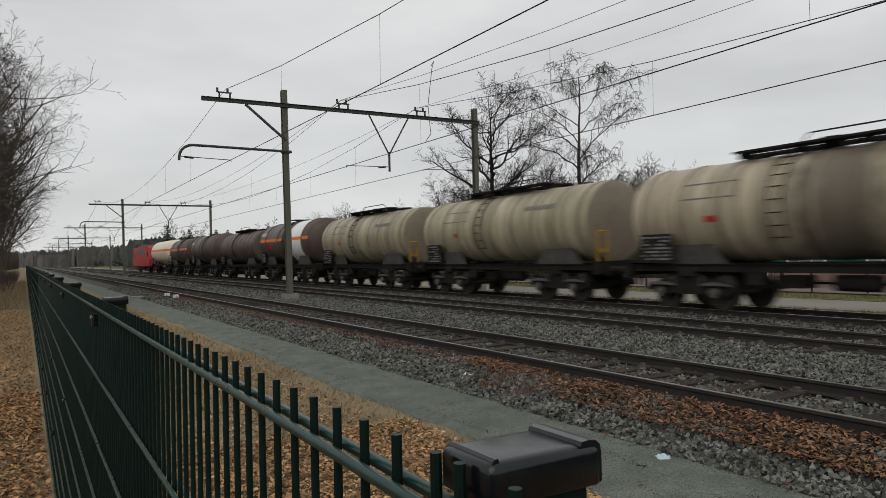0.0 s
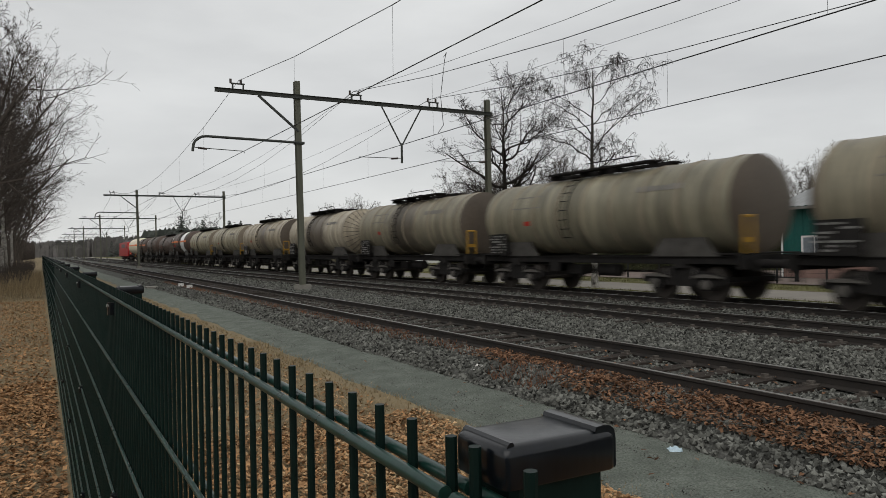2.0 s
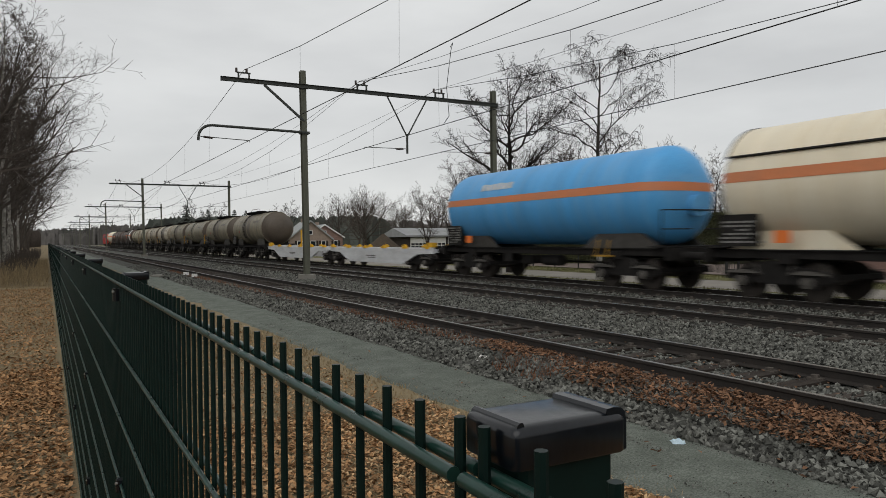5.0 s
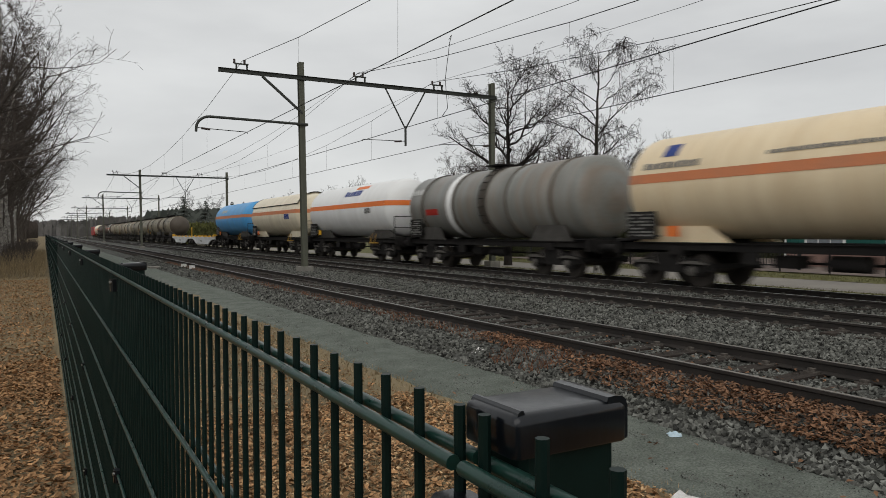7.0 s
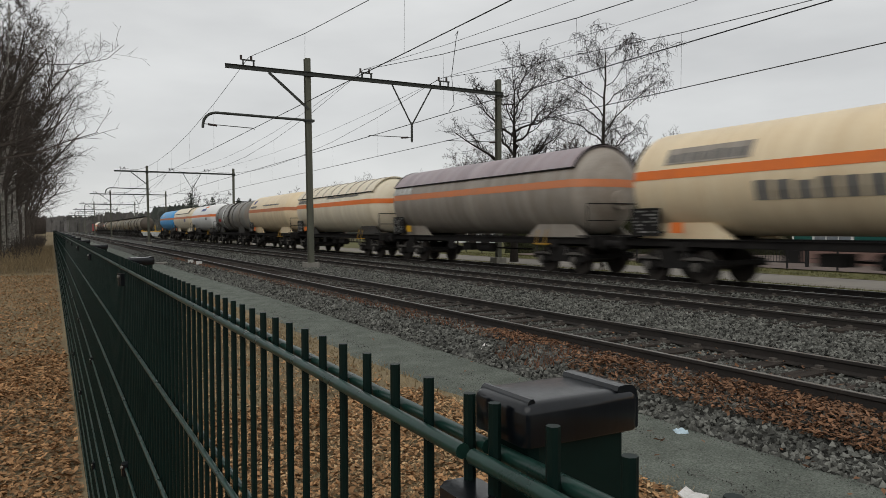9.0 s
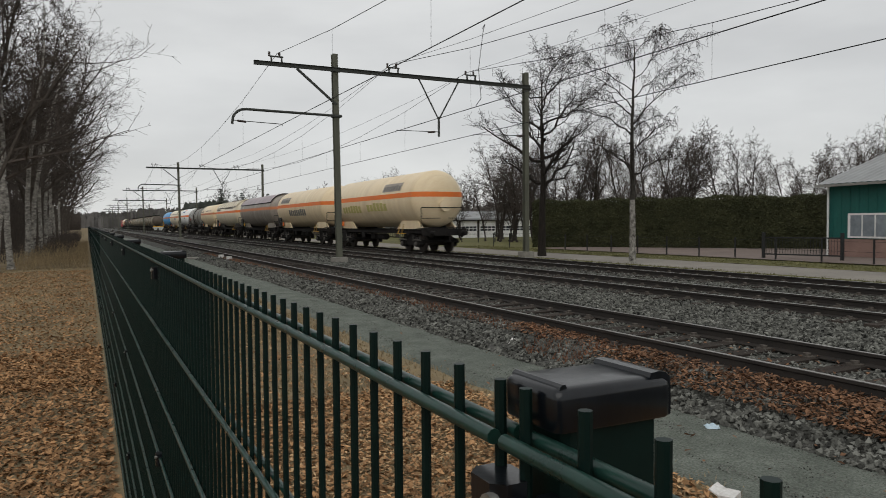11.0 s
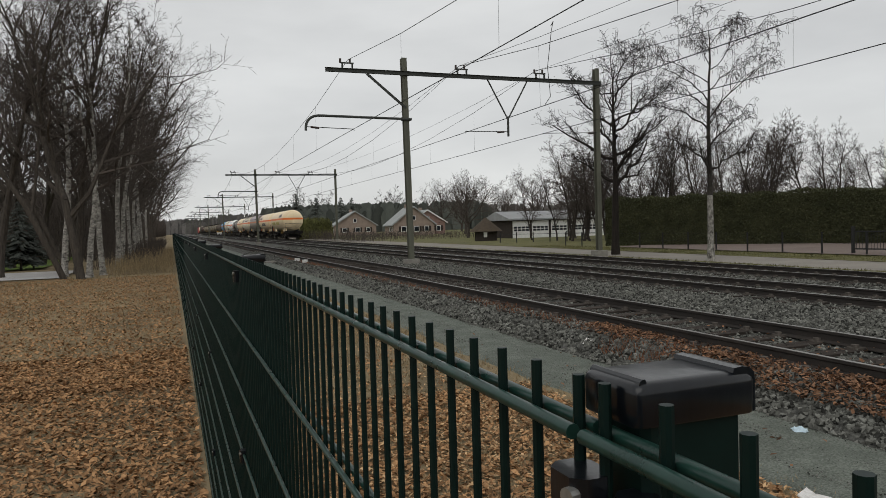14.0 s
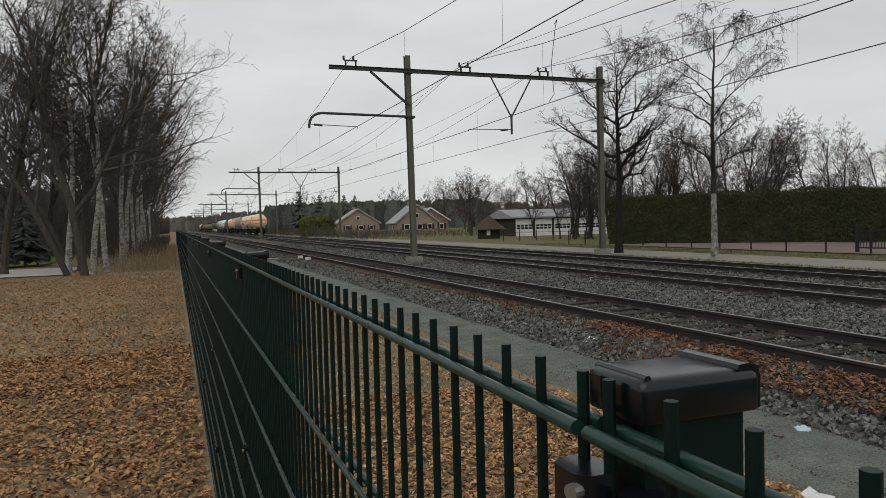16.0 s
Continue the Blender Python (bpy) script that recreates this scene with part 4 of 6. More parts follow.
def slate_tank(s_front, s_back, paint, label, seed=1, light_band=True, stripe=None, band=0.45, band_at=None):
    """A plain tank wagon with a few hoops."""
    length, r, zc = s_front - s_back, 1.42, 2.72
    w = thing("tank_wagon", label, "tank wagon", "wagons of the goods train")
    half = length / 2 - 0.9
    prof = [(-half - 0.18, 0), (-half - 0.14, 0.5), (-half, 1.0), (-half + 0.14, r - 0.12), (-half + 0.3, r), (half - 0.3, r), (half - 0.14, r - 0.12), (half, 1.0), (half + 0.14, 0.5), (half + 0.18, 0)]
    part("tank", Build().lathe(prof, zc, 52), PAINT[paint], w, smooth=True)
    hoop = Build().lathe([(-0.06, r), (-0.05, r + 0.045), (0.05, r + 0.045), (0.06, r)], zc, 44)
    dark = hoop.mesh("hoop", PAINT["soot"], True)
    for y in (-half + 1.5, -half + 4.2, half - 4.4, half - 1.6):
        part("hoop", dark, None, w).location.y = y
    if light_band:
        front = half - 3.75 if band_at is None else band_at
        part("pale_band", Build().lathe([(front - band, r + 0.004), (front, r + 0.004)], zc, 44), PAINT["white"], w, "worn white band", smooth=True)
        part("hazard_mark", arc(Build(), r + 0.004, zc, half - 3.0, half - 1.9, 186, 197, 2), M["red_mark"], w)
    if stripe:
        for a in (168, 4):
            part("stripe", arc(Build(), r + 0.004, zc, -half + 0.3, half - 0.3, a, a + 8, 3), M[stripe], w, "orange stripe")
    part("lettering", words(Build(), r + 0.004, zc, half - 1.45, half - 0.35, 22, 0.3, 4, seed), M["bar"], w)
    lad = Build()
    lad.box(0, 0, zc + r + 0.1, 1.3, 1.2, 0.05)
    part("roof_platform", lad, M["chassis"], w)
    part("ladder_band", Build().lathe([(-0.7, r), (-0.69, r + 0.03), (-0.11, r + 0.03), (-0.1, r)], zc, 44), PAINT["soot"], w, "dark band behind the ladder", smooth=True)
    ladder(w, r, zc, -0.4, 0)
    chassis(w, length, length / 2 - 2.8, M["saddle"], r, zc)
    running_gear(w, length, (-(length / 2 - 2.7), length / 2 - 2.7))
    data_panel(w, half - 0.75, 1.75, seed)
    return w


def flat_wagon(s_front, s_back):
    """An articulated container flat on three bogies."""
    length = s_front - s_back
    w = thing("container_flat_wagon", "empty light grey articulated container flat with yellow pegs", "flat wagon", "wagons of the goods train")
    for s in (-1, 1):
        yc = s * length / 4
        h = length / 4 - 0.35
        for x in (-1.2, 1.2):
            side = [(yc - h, 1.12), (yc + h, 1.12), (yc + h, 0.9), (yc + h - 1.6, 0.86), (yc + h - 3.2, 0.36), (yc - h + 3.2, 0.36), (yc - h + 1.6, 0.86), (yc - h, 0.9)]
            part("side_sill", Build().prism(side, 0, x - 0.05, x + 0.05), M["silver"], w, "deep fish-bellied grey side sill")
        cross = Build().box(0, yc, 1.0, 0.5, 2 * h, 0.24)
        for k in range(7):
            cross.box(0, yc - h + 0.15 + k * (2 * h - 0.3) / 6, 1.02, 2.4, 0.2, 0.16)
        part("cross_members", cross, M["silver"], w)
        for k in range(6):
            for x in (-1.2, 1.2):
                y = yc - h + 0.5 + k * (2 * h - 1.0) / 5
                part("container_peg", Build().box(x, y, 1.17, 0.22, 0.36, 0.1, c=0.03).box(x, y, 1.25, 0.1, 0.14, 0.08, c=0.02), M["bright_yellow"], w, "yellow container peg")
        part("print", Build().box(s * 0 - 1.255, yc + 0.4, 0.72, 0.008, 1.3, 0.06).box(-1.255, yc + 0.3, 0.62, 0.008, 1.0, 0.05), M["darkbar"], w)
    running_gear(w, length, (-(length / 2 - 2.2), 0, length / 2 - 2.2))
    for s in (-1, 1):
        part("headstock", Build().box(0, s * (length / 2 - 0.6), 1.05, 2.5, 0.2, 0.3, c=0.04), M["silver"], w)
        part("stanchion", Build().box(1.15, s * (length / 2 - 1.3), 1.75, 0.1, 0.1, 1.3, c=0.02), M["bright_yellow"], w, "yellow end stanchion") if s > 0 else None
        part("end_stop", Build().box(-1.1, s * (length / 2 - 0.7), 1.3, 0.3, 0.5, 0.22, c=0.05), M["bright_yellow"], w)
    return w


def locomotive(s_front, s_back):
    length = s_front - s_back
    w = thing("electric_locomotive", "red electric locomotive at the head of the train", "locomotive", "wagons of the goods train")
    h = length / 2 - 0.6
    side = [(-h, 1.0), (h, 1.0), (h, 2.0), (h - 0.75, 3.65), (h - 1.2, 3.85), (-h + 1.2, 3.85), (-h + 0.75, 3.65), (-h, 2.0)]
    part("body", Build().prism(side, 0, -1.45, 1.45), M["red"], w)
    part("roof_gear", Build().box(0, 0, 3.98, 1.8, 2 * h - 5, 0.26, c=0.1), M["loco_grey"], w)
    for s in (-1, 1):
        part("windscreen", Build().add([(-1.2, s * (h - 0.18) + s * 0.02, 2.42), (1.2, s * (h - 0.18) + s * 0.02, 2.42), (1.15, s * (h - 0.6) + s * 0.02, 3.35), (-1.15, s * (h - 0.6) + s * 0.02, 3.35)], [(0, 1, 2, 3)]), M["glass"], w, "dark windscreen")
        part("cab_window", Build().box(-1.455, s * (h - 1.4), 2.75, 0.02, 0.7, 0.7), M["glass"], w)
        for x in (-1.0, 1.0):
            part("tail_lamp", Build().tube((x, s * h, 1.55), (x, s * (h + 0.03), 1.55), 0.11, n=12), M["bar"], w)
        part("pantograph", Build().pipe([(-0.5, s * 4.5, 4.1), (-0.5, s * 5.8, 4.35), (0.5, s * 5.8, 4.35), (0.5, s * 4.5, 4.1)], 0.04), M["loco_grey"], w)
    part("side_grille", Build().box(-1.455, 0, 3.1, 0.02, 7.0, 0.7), M["loco_grey"], w)
    part("underframe", Build().box(0, 0, 0.75, 2.4, 5.0, 0.6).box(0, 0, 0.98, 2.6, 2 * h, 0.1), M["chassis"], w)
    running_gear(w, length, (-(length / 2 - 4.2), length / 2 - 4.2))
    return w


# front and back of each wagon along the line at the start of the clip
GREY = "dirty beige-grey ribbed tank wagon with roof walkway"
TRAIN = [
    (125.0, 106.4, locomotive, {}),
    (106.4, 91.8, gas_tank, dict(paint="ivory", label="ivory pressure tank wagon behind the locomotive", seed=2)),
    (91.8, 79.1, slate_tank, dict(paint="brown", label="red-brown tank wagon with an orange stripe", seed=3, light_band=False, stripe="orange")),
    (79.1, 66.4, slate_tank, dict(paint="brown", label="sooty brown tank wagon with dark hoops", seed=4, light_band=False)),
    (66.4, 53.7, oil_tank, dict(paint="brown", label="sooty red-brown ribbed tank wagon", seed=5, yellow=False)),
    (53.7, 41.0, slate_tank, dict(paint="brown", label="brown tank wagon with orange stripe and wide white band", seed=6, stripe="orange", band=2.6, band_at=-1.2)),
    (41.0, 28.5, oil_tank, dict(paint="grey", label=GREY, seed=7, ends="end_tan")),
    (28.5, 16.0, oil_tank, dict(paint="grey", label=GREY, seed=8, ends="end_tan")),
    (16.0, 3.1, oil_tank, dict(paint="grey", label="dirty beige-grey ribbed tank wagon with a black spill round its manhole", seed=9, stain=True)),
    (3.1, -9.7, oil_tank, dict(paint="cream_stained", label="cream ribbed tank wagon with black stain and radial end seams", end="rays", stain=True, seed=10, yellow=False, ends="cream_stained")),
    (-9.7, -22.5, oil_tank, dict(paint="grey_dark", label="sooty grey ribbed tank wagon with yellow end guard", stain=True, seed=11)),
    (-22.5, -35.8, oil_tank, dict(paint="grey_dark", label="sooty grey ribbed tank wagon with yellow end guard", seed=12)),
    (-35.8, -48.6, oil_tank, dict(paint="grey_dark", label="dark sooty tank wagon with a spill stain", end="dome", stain=True, seed=13, yellow=False)),
    (-48.6, -61.3, oil_tank, dict(paint="grey_dark", label="dark sooty tank wagon with a domed end", end="dome", stain=True, seed=14, yellow=False)),
    (-61.3, -89.4, flat_wagon, {}),
    (-89.4, -103.7, gas_tank, dict(paint="blue", label="bright blue pressure tank wagon with orange stripe", stripe="dull_orange", marks=(("w", 1.0, 3.2, 24, 0.35, 6, "bar"),), seed=4)),
    (-103.7, -118.5, gas_tank, dict(paint="ivory", label="stained ivory pressure tank wagon with sun shield and orange stripe", stripe="dull_orange", shield=True, marks=(("w", -4.4, -3.2, -12, 0.4, 3, "blue_mark"),), seed=5)),
    (-118.5, -133.1, gas_tank, dict(paint="white", label="clean white pressure tank wagon with bright orange stripe", marks=(("w", -2.2, 0.2, 30, 0.4, 6, "blue_mark"), ("plate", -2.6, -0.9, 48, 0.28, 1, "orange"), ("w", -4.0, -3.2, -10, 0.3, 3, "darkbar")), seed=6)),
    (-133.1, -147.4, slate_tank, dict(paint="slate", label="slate-grey tank wagon with hoops and a white band", seed=15)),
    (-147.4, -161.3, gas_tank, dict(paint="cream", label="ivory pressure tank wagon with faded orange stripe", stripe="dull_orange", marks=(("w", 3.0, 5.0, 18, 0.22, 8, "darkbar"), ("plate", 3.9, 4.4, 32, 0.45, 1, "blue_mark"), ("w", -3.6, 1.0, 22, 0.12, 26, "darkbar")), seed=7)),
    (-161.3, -177.4, gas_tank, dict(paint="ivory", label="cream pressure tank wagon with banded shield and orange stripe", shield=True, bands=True, marks=(("w", 3.6, 6.2, 16, 0.26, 9, "darkbar"), ("w", -4.6, 0.6, 22, 0.14, 24, "darkbar")), seed=8)),
    (-177.4, -194.3, gas_tank, dict(paint="olive", label="grey-mauve pressure tank wagon with shield and dull orange stripe", stripe="dull_orange", shield=True, shield_paint="mauve", marks=(("w", 5.0, 7.0, 14, 0.4, 4, "bar"),), seed=9)),
    (-194.3, -210.3, gas_tank, dict(paint="cream", label="ivory pressure tank wagon with graffiti and orange stripe", marks=(("plate", 2.6, 5.4, 18, 0.5, 1, "olive"), ("w", 2.7, 5.3, 20, 0.3, 7, "darkbar"), ("w", -2.5, 2.5, -24, 0.55, 9, "darkbar")), seed=11)),
    (-210.3, -226.3, gas_tank, dict(paint="cream", label="ivory pressure tank wagon with yellow graffiti ending the train", marks=(("plate", -4.9, -2.3, 18, 0.5, 1, "olive"), ("w", -4.8, -2.4, 20, 0.32, 7, "darkbar"), ("w", 1.2, 4.6, -24, 0.5, 7, "graffiti"), ("w", -3.0, 0.2, -22, 0.5, 6, "graffiti")), seed=13)),
]
WAGONS = []
for front, back, make, extra in TRAIN:
    WAGONS.append((make(front, back, **extra), (front + back) / 2))

# ---- bare winter trees ----
def grow_tree(seed, high, spread, trunk_r, limbs=11, twigs=(6, 6, 3), droop=0.0, low=0.28, stems=1, up=0.5, rmin=0.006, angles=(36, 66), white=False, stout=0.62, crook=1.0):
    """Branches as tapered tubes. Returns thick wood and fine twigs."""
    rnd = random.Random(seed)
    wood, fine = Build(), Build()

    def branch(p, d, length, r, level):
        k = (8, 6, 4, 3, 1)[level]
        pts = [(p.copy(), r)]
        for i in range(k):
            bend = (0.09, 0.15, 0.16, 0.14, 0.1)[level] * crook
            lift = (0.0, up * 0.12, up * 0.1, 0.03 - droop * 0.2, -droop * 0.6)[level]
            d = (d + Vector((rnd.gauss(0, bend), rnd.gauss(0, bend), rnd.gauss(0, bend * 0.6) + lift))).normalized()
            p = p + d * (length / k)
            pts.append((p.copy(), max(r * (1 - (i + 1) / k * (0.82 if level == 0 else 0.9 - 0.24 * stout)), rmin)))
        b = wood if level < (1 if white else 2) else fine
        n = (8, 5, 4, 3, 3)[level]
        for (a, ra), (c, rc) in zip(pts, pts[1:]):
            b.tube(a, c, ra, rc, n, caps=False)
        if level == 4:
            return
        count = (limbs, twigs[0], twigs[1], twigs[2])[level]
        for i in range(count):
            f = (low + (1 - low) * (i + rnd.random()) / count) if level == 0 else (0.15 + 0.85 * (i + rnd.random()) / count)
            x = min(f * k, k - 1e-3)
            j = int(x)
            q = pts[j][0].lerp(pts[j + 1][0], x - j)
            rq = pts[j][1] + (pts[j + 1][1] - pts[j][1]) * (x - j)
            axis = (pts[j + 1][0] - pts[j][0]).normalized()
            side = axis.orthogonal().normalized()
            side.rotate(Matrix.Rotation(rnd.random() * math.tau, 3, axis))
            ang = radians(rnd.uniform(*angles) if level == 0 else rnd.uniform(30, 70))
            nd = axis * math.cos(ang) + side * math.sin(ang)
            if level == 0:
                ln = spread * (1.0 - 0.55 * abs(f - low) / (1 - low)) * rnd.uniform(0.75, 1.2)
                nr = min(rq * stout, trunk_r * stout * 0.82)
            else:
                ln = length * (rnd.uniform(0.42, 0.66) if level == 1 else rnd.uniform(0.32, 0.55)) * (1.1 - 0.4 * f)
                nr = rq * (0.3 + 0.58 * stout)
            branch(q, nd, ln, max(nr, rmin), level + 1)

    for s in range(stems):
        lean = Vector((rnd.gauss(0, 0.05 + 0.12 * (stems > 1)), rnd.gauss(0, 0.05 + 0.1 * (stems > 1)), 1)).normalized()
        base = Vector((0.3 * math.cos(s * 2.4) * (stems > 1), 0.3 * math.sin(s * 2.4) * (stems > 1), -0.1))
        branch(base, lean, high * rnd.uniform(0.9, 1.05), trunk_r * (1 if s == 0 else 0.75), 0)
    if stems == 1:
        wood.tube((0, 0, -0.15), (0, 0, 0.3), trunk_r * 1.5, trunk_r * 1.02, 8, caps=False)
    return wood, fine


def road_tree(seed, high, trunk_r, limbs, low, reach, rise, bow, hang, heavy, wobble, subs=(9, 7, 4), rmin=0.007, white=0.0):
    """An upright trunk with curved limbs. reach: limb length low, middle and top; rise and bow: a limb's slope at its root and its change
    to the tip in degrees; hang: how far the last twigs droop; heavy: limb to trunk thickness; white: height of the pale lower trunk."""
    rnd = random.Random(seed)
    pale, wood, fine = Build(), Build(), Build()

    def run(p, az, el, turn, length, r, k, jit):
        pts = [(p.copy(), r)]
        for i in range(k):
            a, e = az + rnd.gauss(0, jit), el + turn * (i + 0.5) / k + math.degrees(rnd.gauss(0, jit * 0.7))
            e = radians(e)
            p = p + Vector((math.cos(a) * math.cos(e), math.sin(a) * math.cos(e), math.sin(e))) * (length / k)
            pts.append((p.copy(), max(r * (1 - 0.8 * (i + 1) / k), rmin)))
        return pts

    def draw(b, pts, n):
        for (a, ra), (c, rc) in zip(pts, pts[1:]):
            b.tube(a, c, ra, rc, n, caps=False)

    def at(pts, f):
        x = min(f * (len(pts) - 1), len(pts) - 1.001)
        j = int(x)
        return pts[j][0].lerp(pts[j + 1][0], x - j), pts[j][1] + (pts[j + 1][1] - pts[j][1]) * (x - j)

    trunk = [(Vector((0, 0, -0.2)), trunk_r * 1.3)]
    x = y = 0.0
    for i in range(1, 15):
        f = i / 14
        x, y = x + rnd.gauss(0, wobble) * f, y + rnd.gauss(0, wobble) * f
        trunk.append((Vector((x, y, high * f)), max(trunk_r * (1 - 0.88 * f ** 1.15), 0.012)))
    cut = max(1, int(white * 14 / high)) if white else 0
    if cut:
        draw(pale, trunk[:cut + 1], 10)
    draw(wood, trunk[cut:], 9)
    for i in range(limbs):
        f = low + (0.97 - low) * (i + rnd.random() * 0.7) / limbs
        g = (f - low) / (1 - low)
        p, rt = at(trunk, f)
        az = i * 2.4 + rnd.gauss(0, 0.4)
        length = (reach[0] + (reach[1] - reach[0]) * g * 2 if g < 0.5 else reach[1] + (reach[2] - reach[1]) * (g * 2 - 1)) * rnd.uniform(0.8, 1.15)
        limb = run(p, az, rise + 22 * g + rnd.gauss(0, 8), bow, length, max(rt * heavy, 0.02), 8, 0.26)
        draw(wood, limb, 6)
        for j in range(subs[0]):
            fj = 0.18 + 0.82 * (j + rnd.random()) / subs[0]
            q, rq = at(limb, fj)
            side = az + (1 if j % 2 else -1) * rnd.uniform(0.35, 1.2)
            sub = run(q, side, rise + 15 + rnd.gauss(0, 20), bow * 0.8, length * (0.52 - 0.22 * fj) * rnd.uniform(0.75, 1.2), max(rq * 0.66, rmin * 1.6), 5, 0.3)
            draw(wood if rq > 0.03 else fine, sub, 4)
            for k in range(subs[1]):
                u, ru = at(sub, 0.15 + 0.85 * (k + rnd.random()) / subs[1])
                twig = run(u, side + rnd.uniform(-1.3, 1.3), 25 + rnd.gauss(0, 25), -hang, rnd.uniform(0.35, 0.8) * (0.5 + 0.12 * length), max(ru * 0.6, rmin), 3, 0.25)
                draw(fine, twig, 3)
                for _ in range(subs[2]):
                    v, _r = at(twig, rnd.uniform(0.2, 1.0))
                    draw(fine, run(v, rnd.random() * math.tau, 20 + rnd.gauss(0, 30) - hang * 0.5, -hang, rnd.uniform(0.18, 0.45), rmin, 2, 0.2), 3)
    return wood, fine, pale


def tree_thing(name, label, bark, built, group="", twig="twig"):
    t = thing(name, label, "tree", group)
    part("trunk", built[0], bark, t, smooth=True)
    part("crown", built[1], M[twig], t)
    return t


def plant(t, spots, seed, lean=0.0):
    """The first spot takes the tree itself, the others its copies."""
    rnd = random.Random(seed)
    for i, (x, y, z, s) in enumerate(spots):
        m = pose(x, y, z, 0, rnd.uniform(-0.3, 1.0) * lean, 0) @ pose(0, 0, 0, 0, 0, rnd.random() * 360)
        o = t if i == 0 else copy_thing(t, m)
        o.matrix_basis = m @ Matrix.Diagonal((s, s, s * rnd.uniform(0.93, 1.08), 1))


Z0 = GROUND
M["roadbirch"] = mat("grey_birch_bark", (0.36, 0.345, 0.31), (0.05, 0.045, 0.04), 0.9, scale=5, fine=14, stretch=(1.6, 1.6, 1.0), bump=0.4, amount=0.75)
M["blackbark"] = mat("black_alder_bark", (0.032, 0.027, 0.023), (0.016, 0.014, 0.012), 0.95, scale=4, fine=25, stretch=(3, 3, 0.6), bump=0.6, dist=0.02)
M["blacktwig"] = mat("black_brown_twigs", (0.036, 0.03, 0.026), (0.022, 0.019, 0.017), 0.95, scale=2, fine=20, bump=0)
oak = tree_thing("bare_tree", "tall bare dark-barked tree with crooked branches", M["bark"], grow_tree(3, 13.5, 7.0, 0.17, 11, (6, 6, 3), stems=2, low=0.16, rmin=0.006, up=0.85, angles=(24, 52), stout=0.72), "trees along the fence", "woodtwig")
plant(oak, [(-4.2, 36.2, Z0, 1.18), (-5.5, 47, Z0, 1.12), (-4.0, 61, Z0, 1.18), (-8, 56, Z0, 1.12), (-4.0, 80, Z0, 1.12), (-9, 74, Z0, 1.18), (-3.8, 104, Z0, 1.23), (-4.1, 132, Z0, 1.23), (-4, 160, Z0, 1.29)], 4)
slim = tree_thing("bare_tree", "slender bare tree with fine twigs", M["bark"], grow_tree(8, 14.0, 5.4, 0.17, 12, (7, 6, 3), low=0.14, rmin=0.007, up=0.7, angles=(26, 56), stout=0.68), "trees along the fence", "woodtwig")
plant(slim, [(-4.6, 41.5, Z0, 1.12), (-3.4, 52, Z0, 1.06), (-6.5, 66, Z0, 1.12), (-3.6, 72, Z0, 1.12), (-3.7, 92, Z0, 1.18), (-4.0, 118, Z0, 1.18), (-6, 146, Z0, 1.23), (-7.9, 40.2, Z0, 1.12), (-9.5, 52, Z0, 1.15), (-11, 64, Z0, 1.15), (-13, 50, Z0, 1.1), (-12, 46, Z0, 1.12), (-14, 58, Z0, 1.12), (-8, 90, Z0, 1.18), (-4, 178, Z0, 1.23), (-4.5, 200, Z0, 1.23), (-5, 225, Z0, 1.23), (-5, 255, Z0, 1.29), (-5.5, 290, Z0, 1.29)], 5)
silver = tree_thing("birch_tree", "white-barked bare birch with thin hanging twigs", M["birch"], grow_tree(12, 12.5, 3.6, 0.14, 14, (7, 6, 3), droop=0.35, low=0.3, rmin=0.008, white=True), "birches along the fence", "woodtwig")
plant(silver, [(-3.7, 37.6, Z0, 1.12), (-3.2, 38.9, Z0, 1.06), (-4.9, 38.8, Z0, 1.12), (-2.9, 44.5, Z0, 1.06), (-3.0, 49, Z0, 1.12), (-2.8, 55.5, Z0, 1.06), (-2.9, 63, Z0, 1.12), (-2.9, 68, Z0, 1.12), (-3.0, 76, Z0, 1.18), (-3.0, 86, Z0, 1.12), (-3.0, 98, Z0, 1.18)], 6, 6.0)

M["greybark"] = mat("grey_flecked_upper_birch_bark", (0.055, 0.05, 0.043), (0.018, 0.016, 0.014), 0.95, scale=3, fine=16, stretch=(1.5, 1.5, 1.0), bump=0.5, dist=0.02)
alder = tree_thing("bare_tree", "bare black-barked tree with crooked limbs by the road", M["blackbark"], road_tree(5, 10.4, 0.21, 17, 0.36, (3.4, 4.0, 1.6), 12, 34, 0, 0.78, 0.06, (8, 7, 3)), "roadside trees", "blacktwig")
plant(alder, [(22.3, 32.5, -0.33, 1.0)], 8)
weeping_parts = road_tree(9, 10.1, 0.145, 15, 0.34, (3.0, 4.1, 1.3), 40, -40, 70, 0.5, 0.045, (8, 6, 4), 0.0055, 3.6)
weeping = tree_thing("birch_tree", "roadside birch with white lower trunk and drooping twigs", M["greybark"], weeping_parts[:2], "roadside trees", "blacktwig")
part("lower_trunk", weeping_parts[2], M["roadbirch"], weeping, "peeling white birch bark", smooth=True)
plant(weeping, [(21.85, 24.75, -0.33, 1.0)], 3)
orchard = tree_thing("bare_tree", "spreading bare tree in the yard beyond the road", M["bark"], grow_tree(41, 7.6, 6.2, 0.24, 12, (7, 6, 2), low=0.16, rmin=0.011, up=0.55, angles=(30, 62)), "yard trees", "woodtwig")
plant(orchard, [(41, 67.5, -0.4, 1.05), (38, 90, -0.4, 0.9), (51, 122, -0.4, 1.25), (57, 150, -0.4, 1.3), (62, 128, -0.4, 1.0), (70, 170, -0.4, 1.3), (46, 85, -0.4, 0.9)], 9)
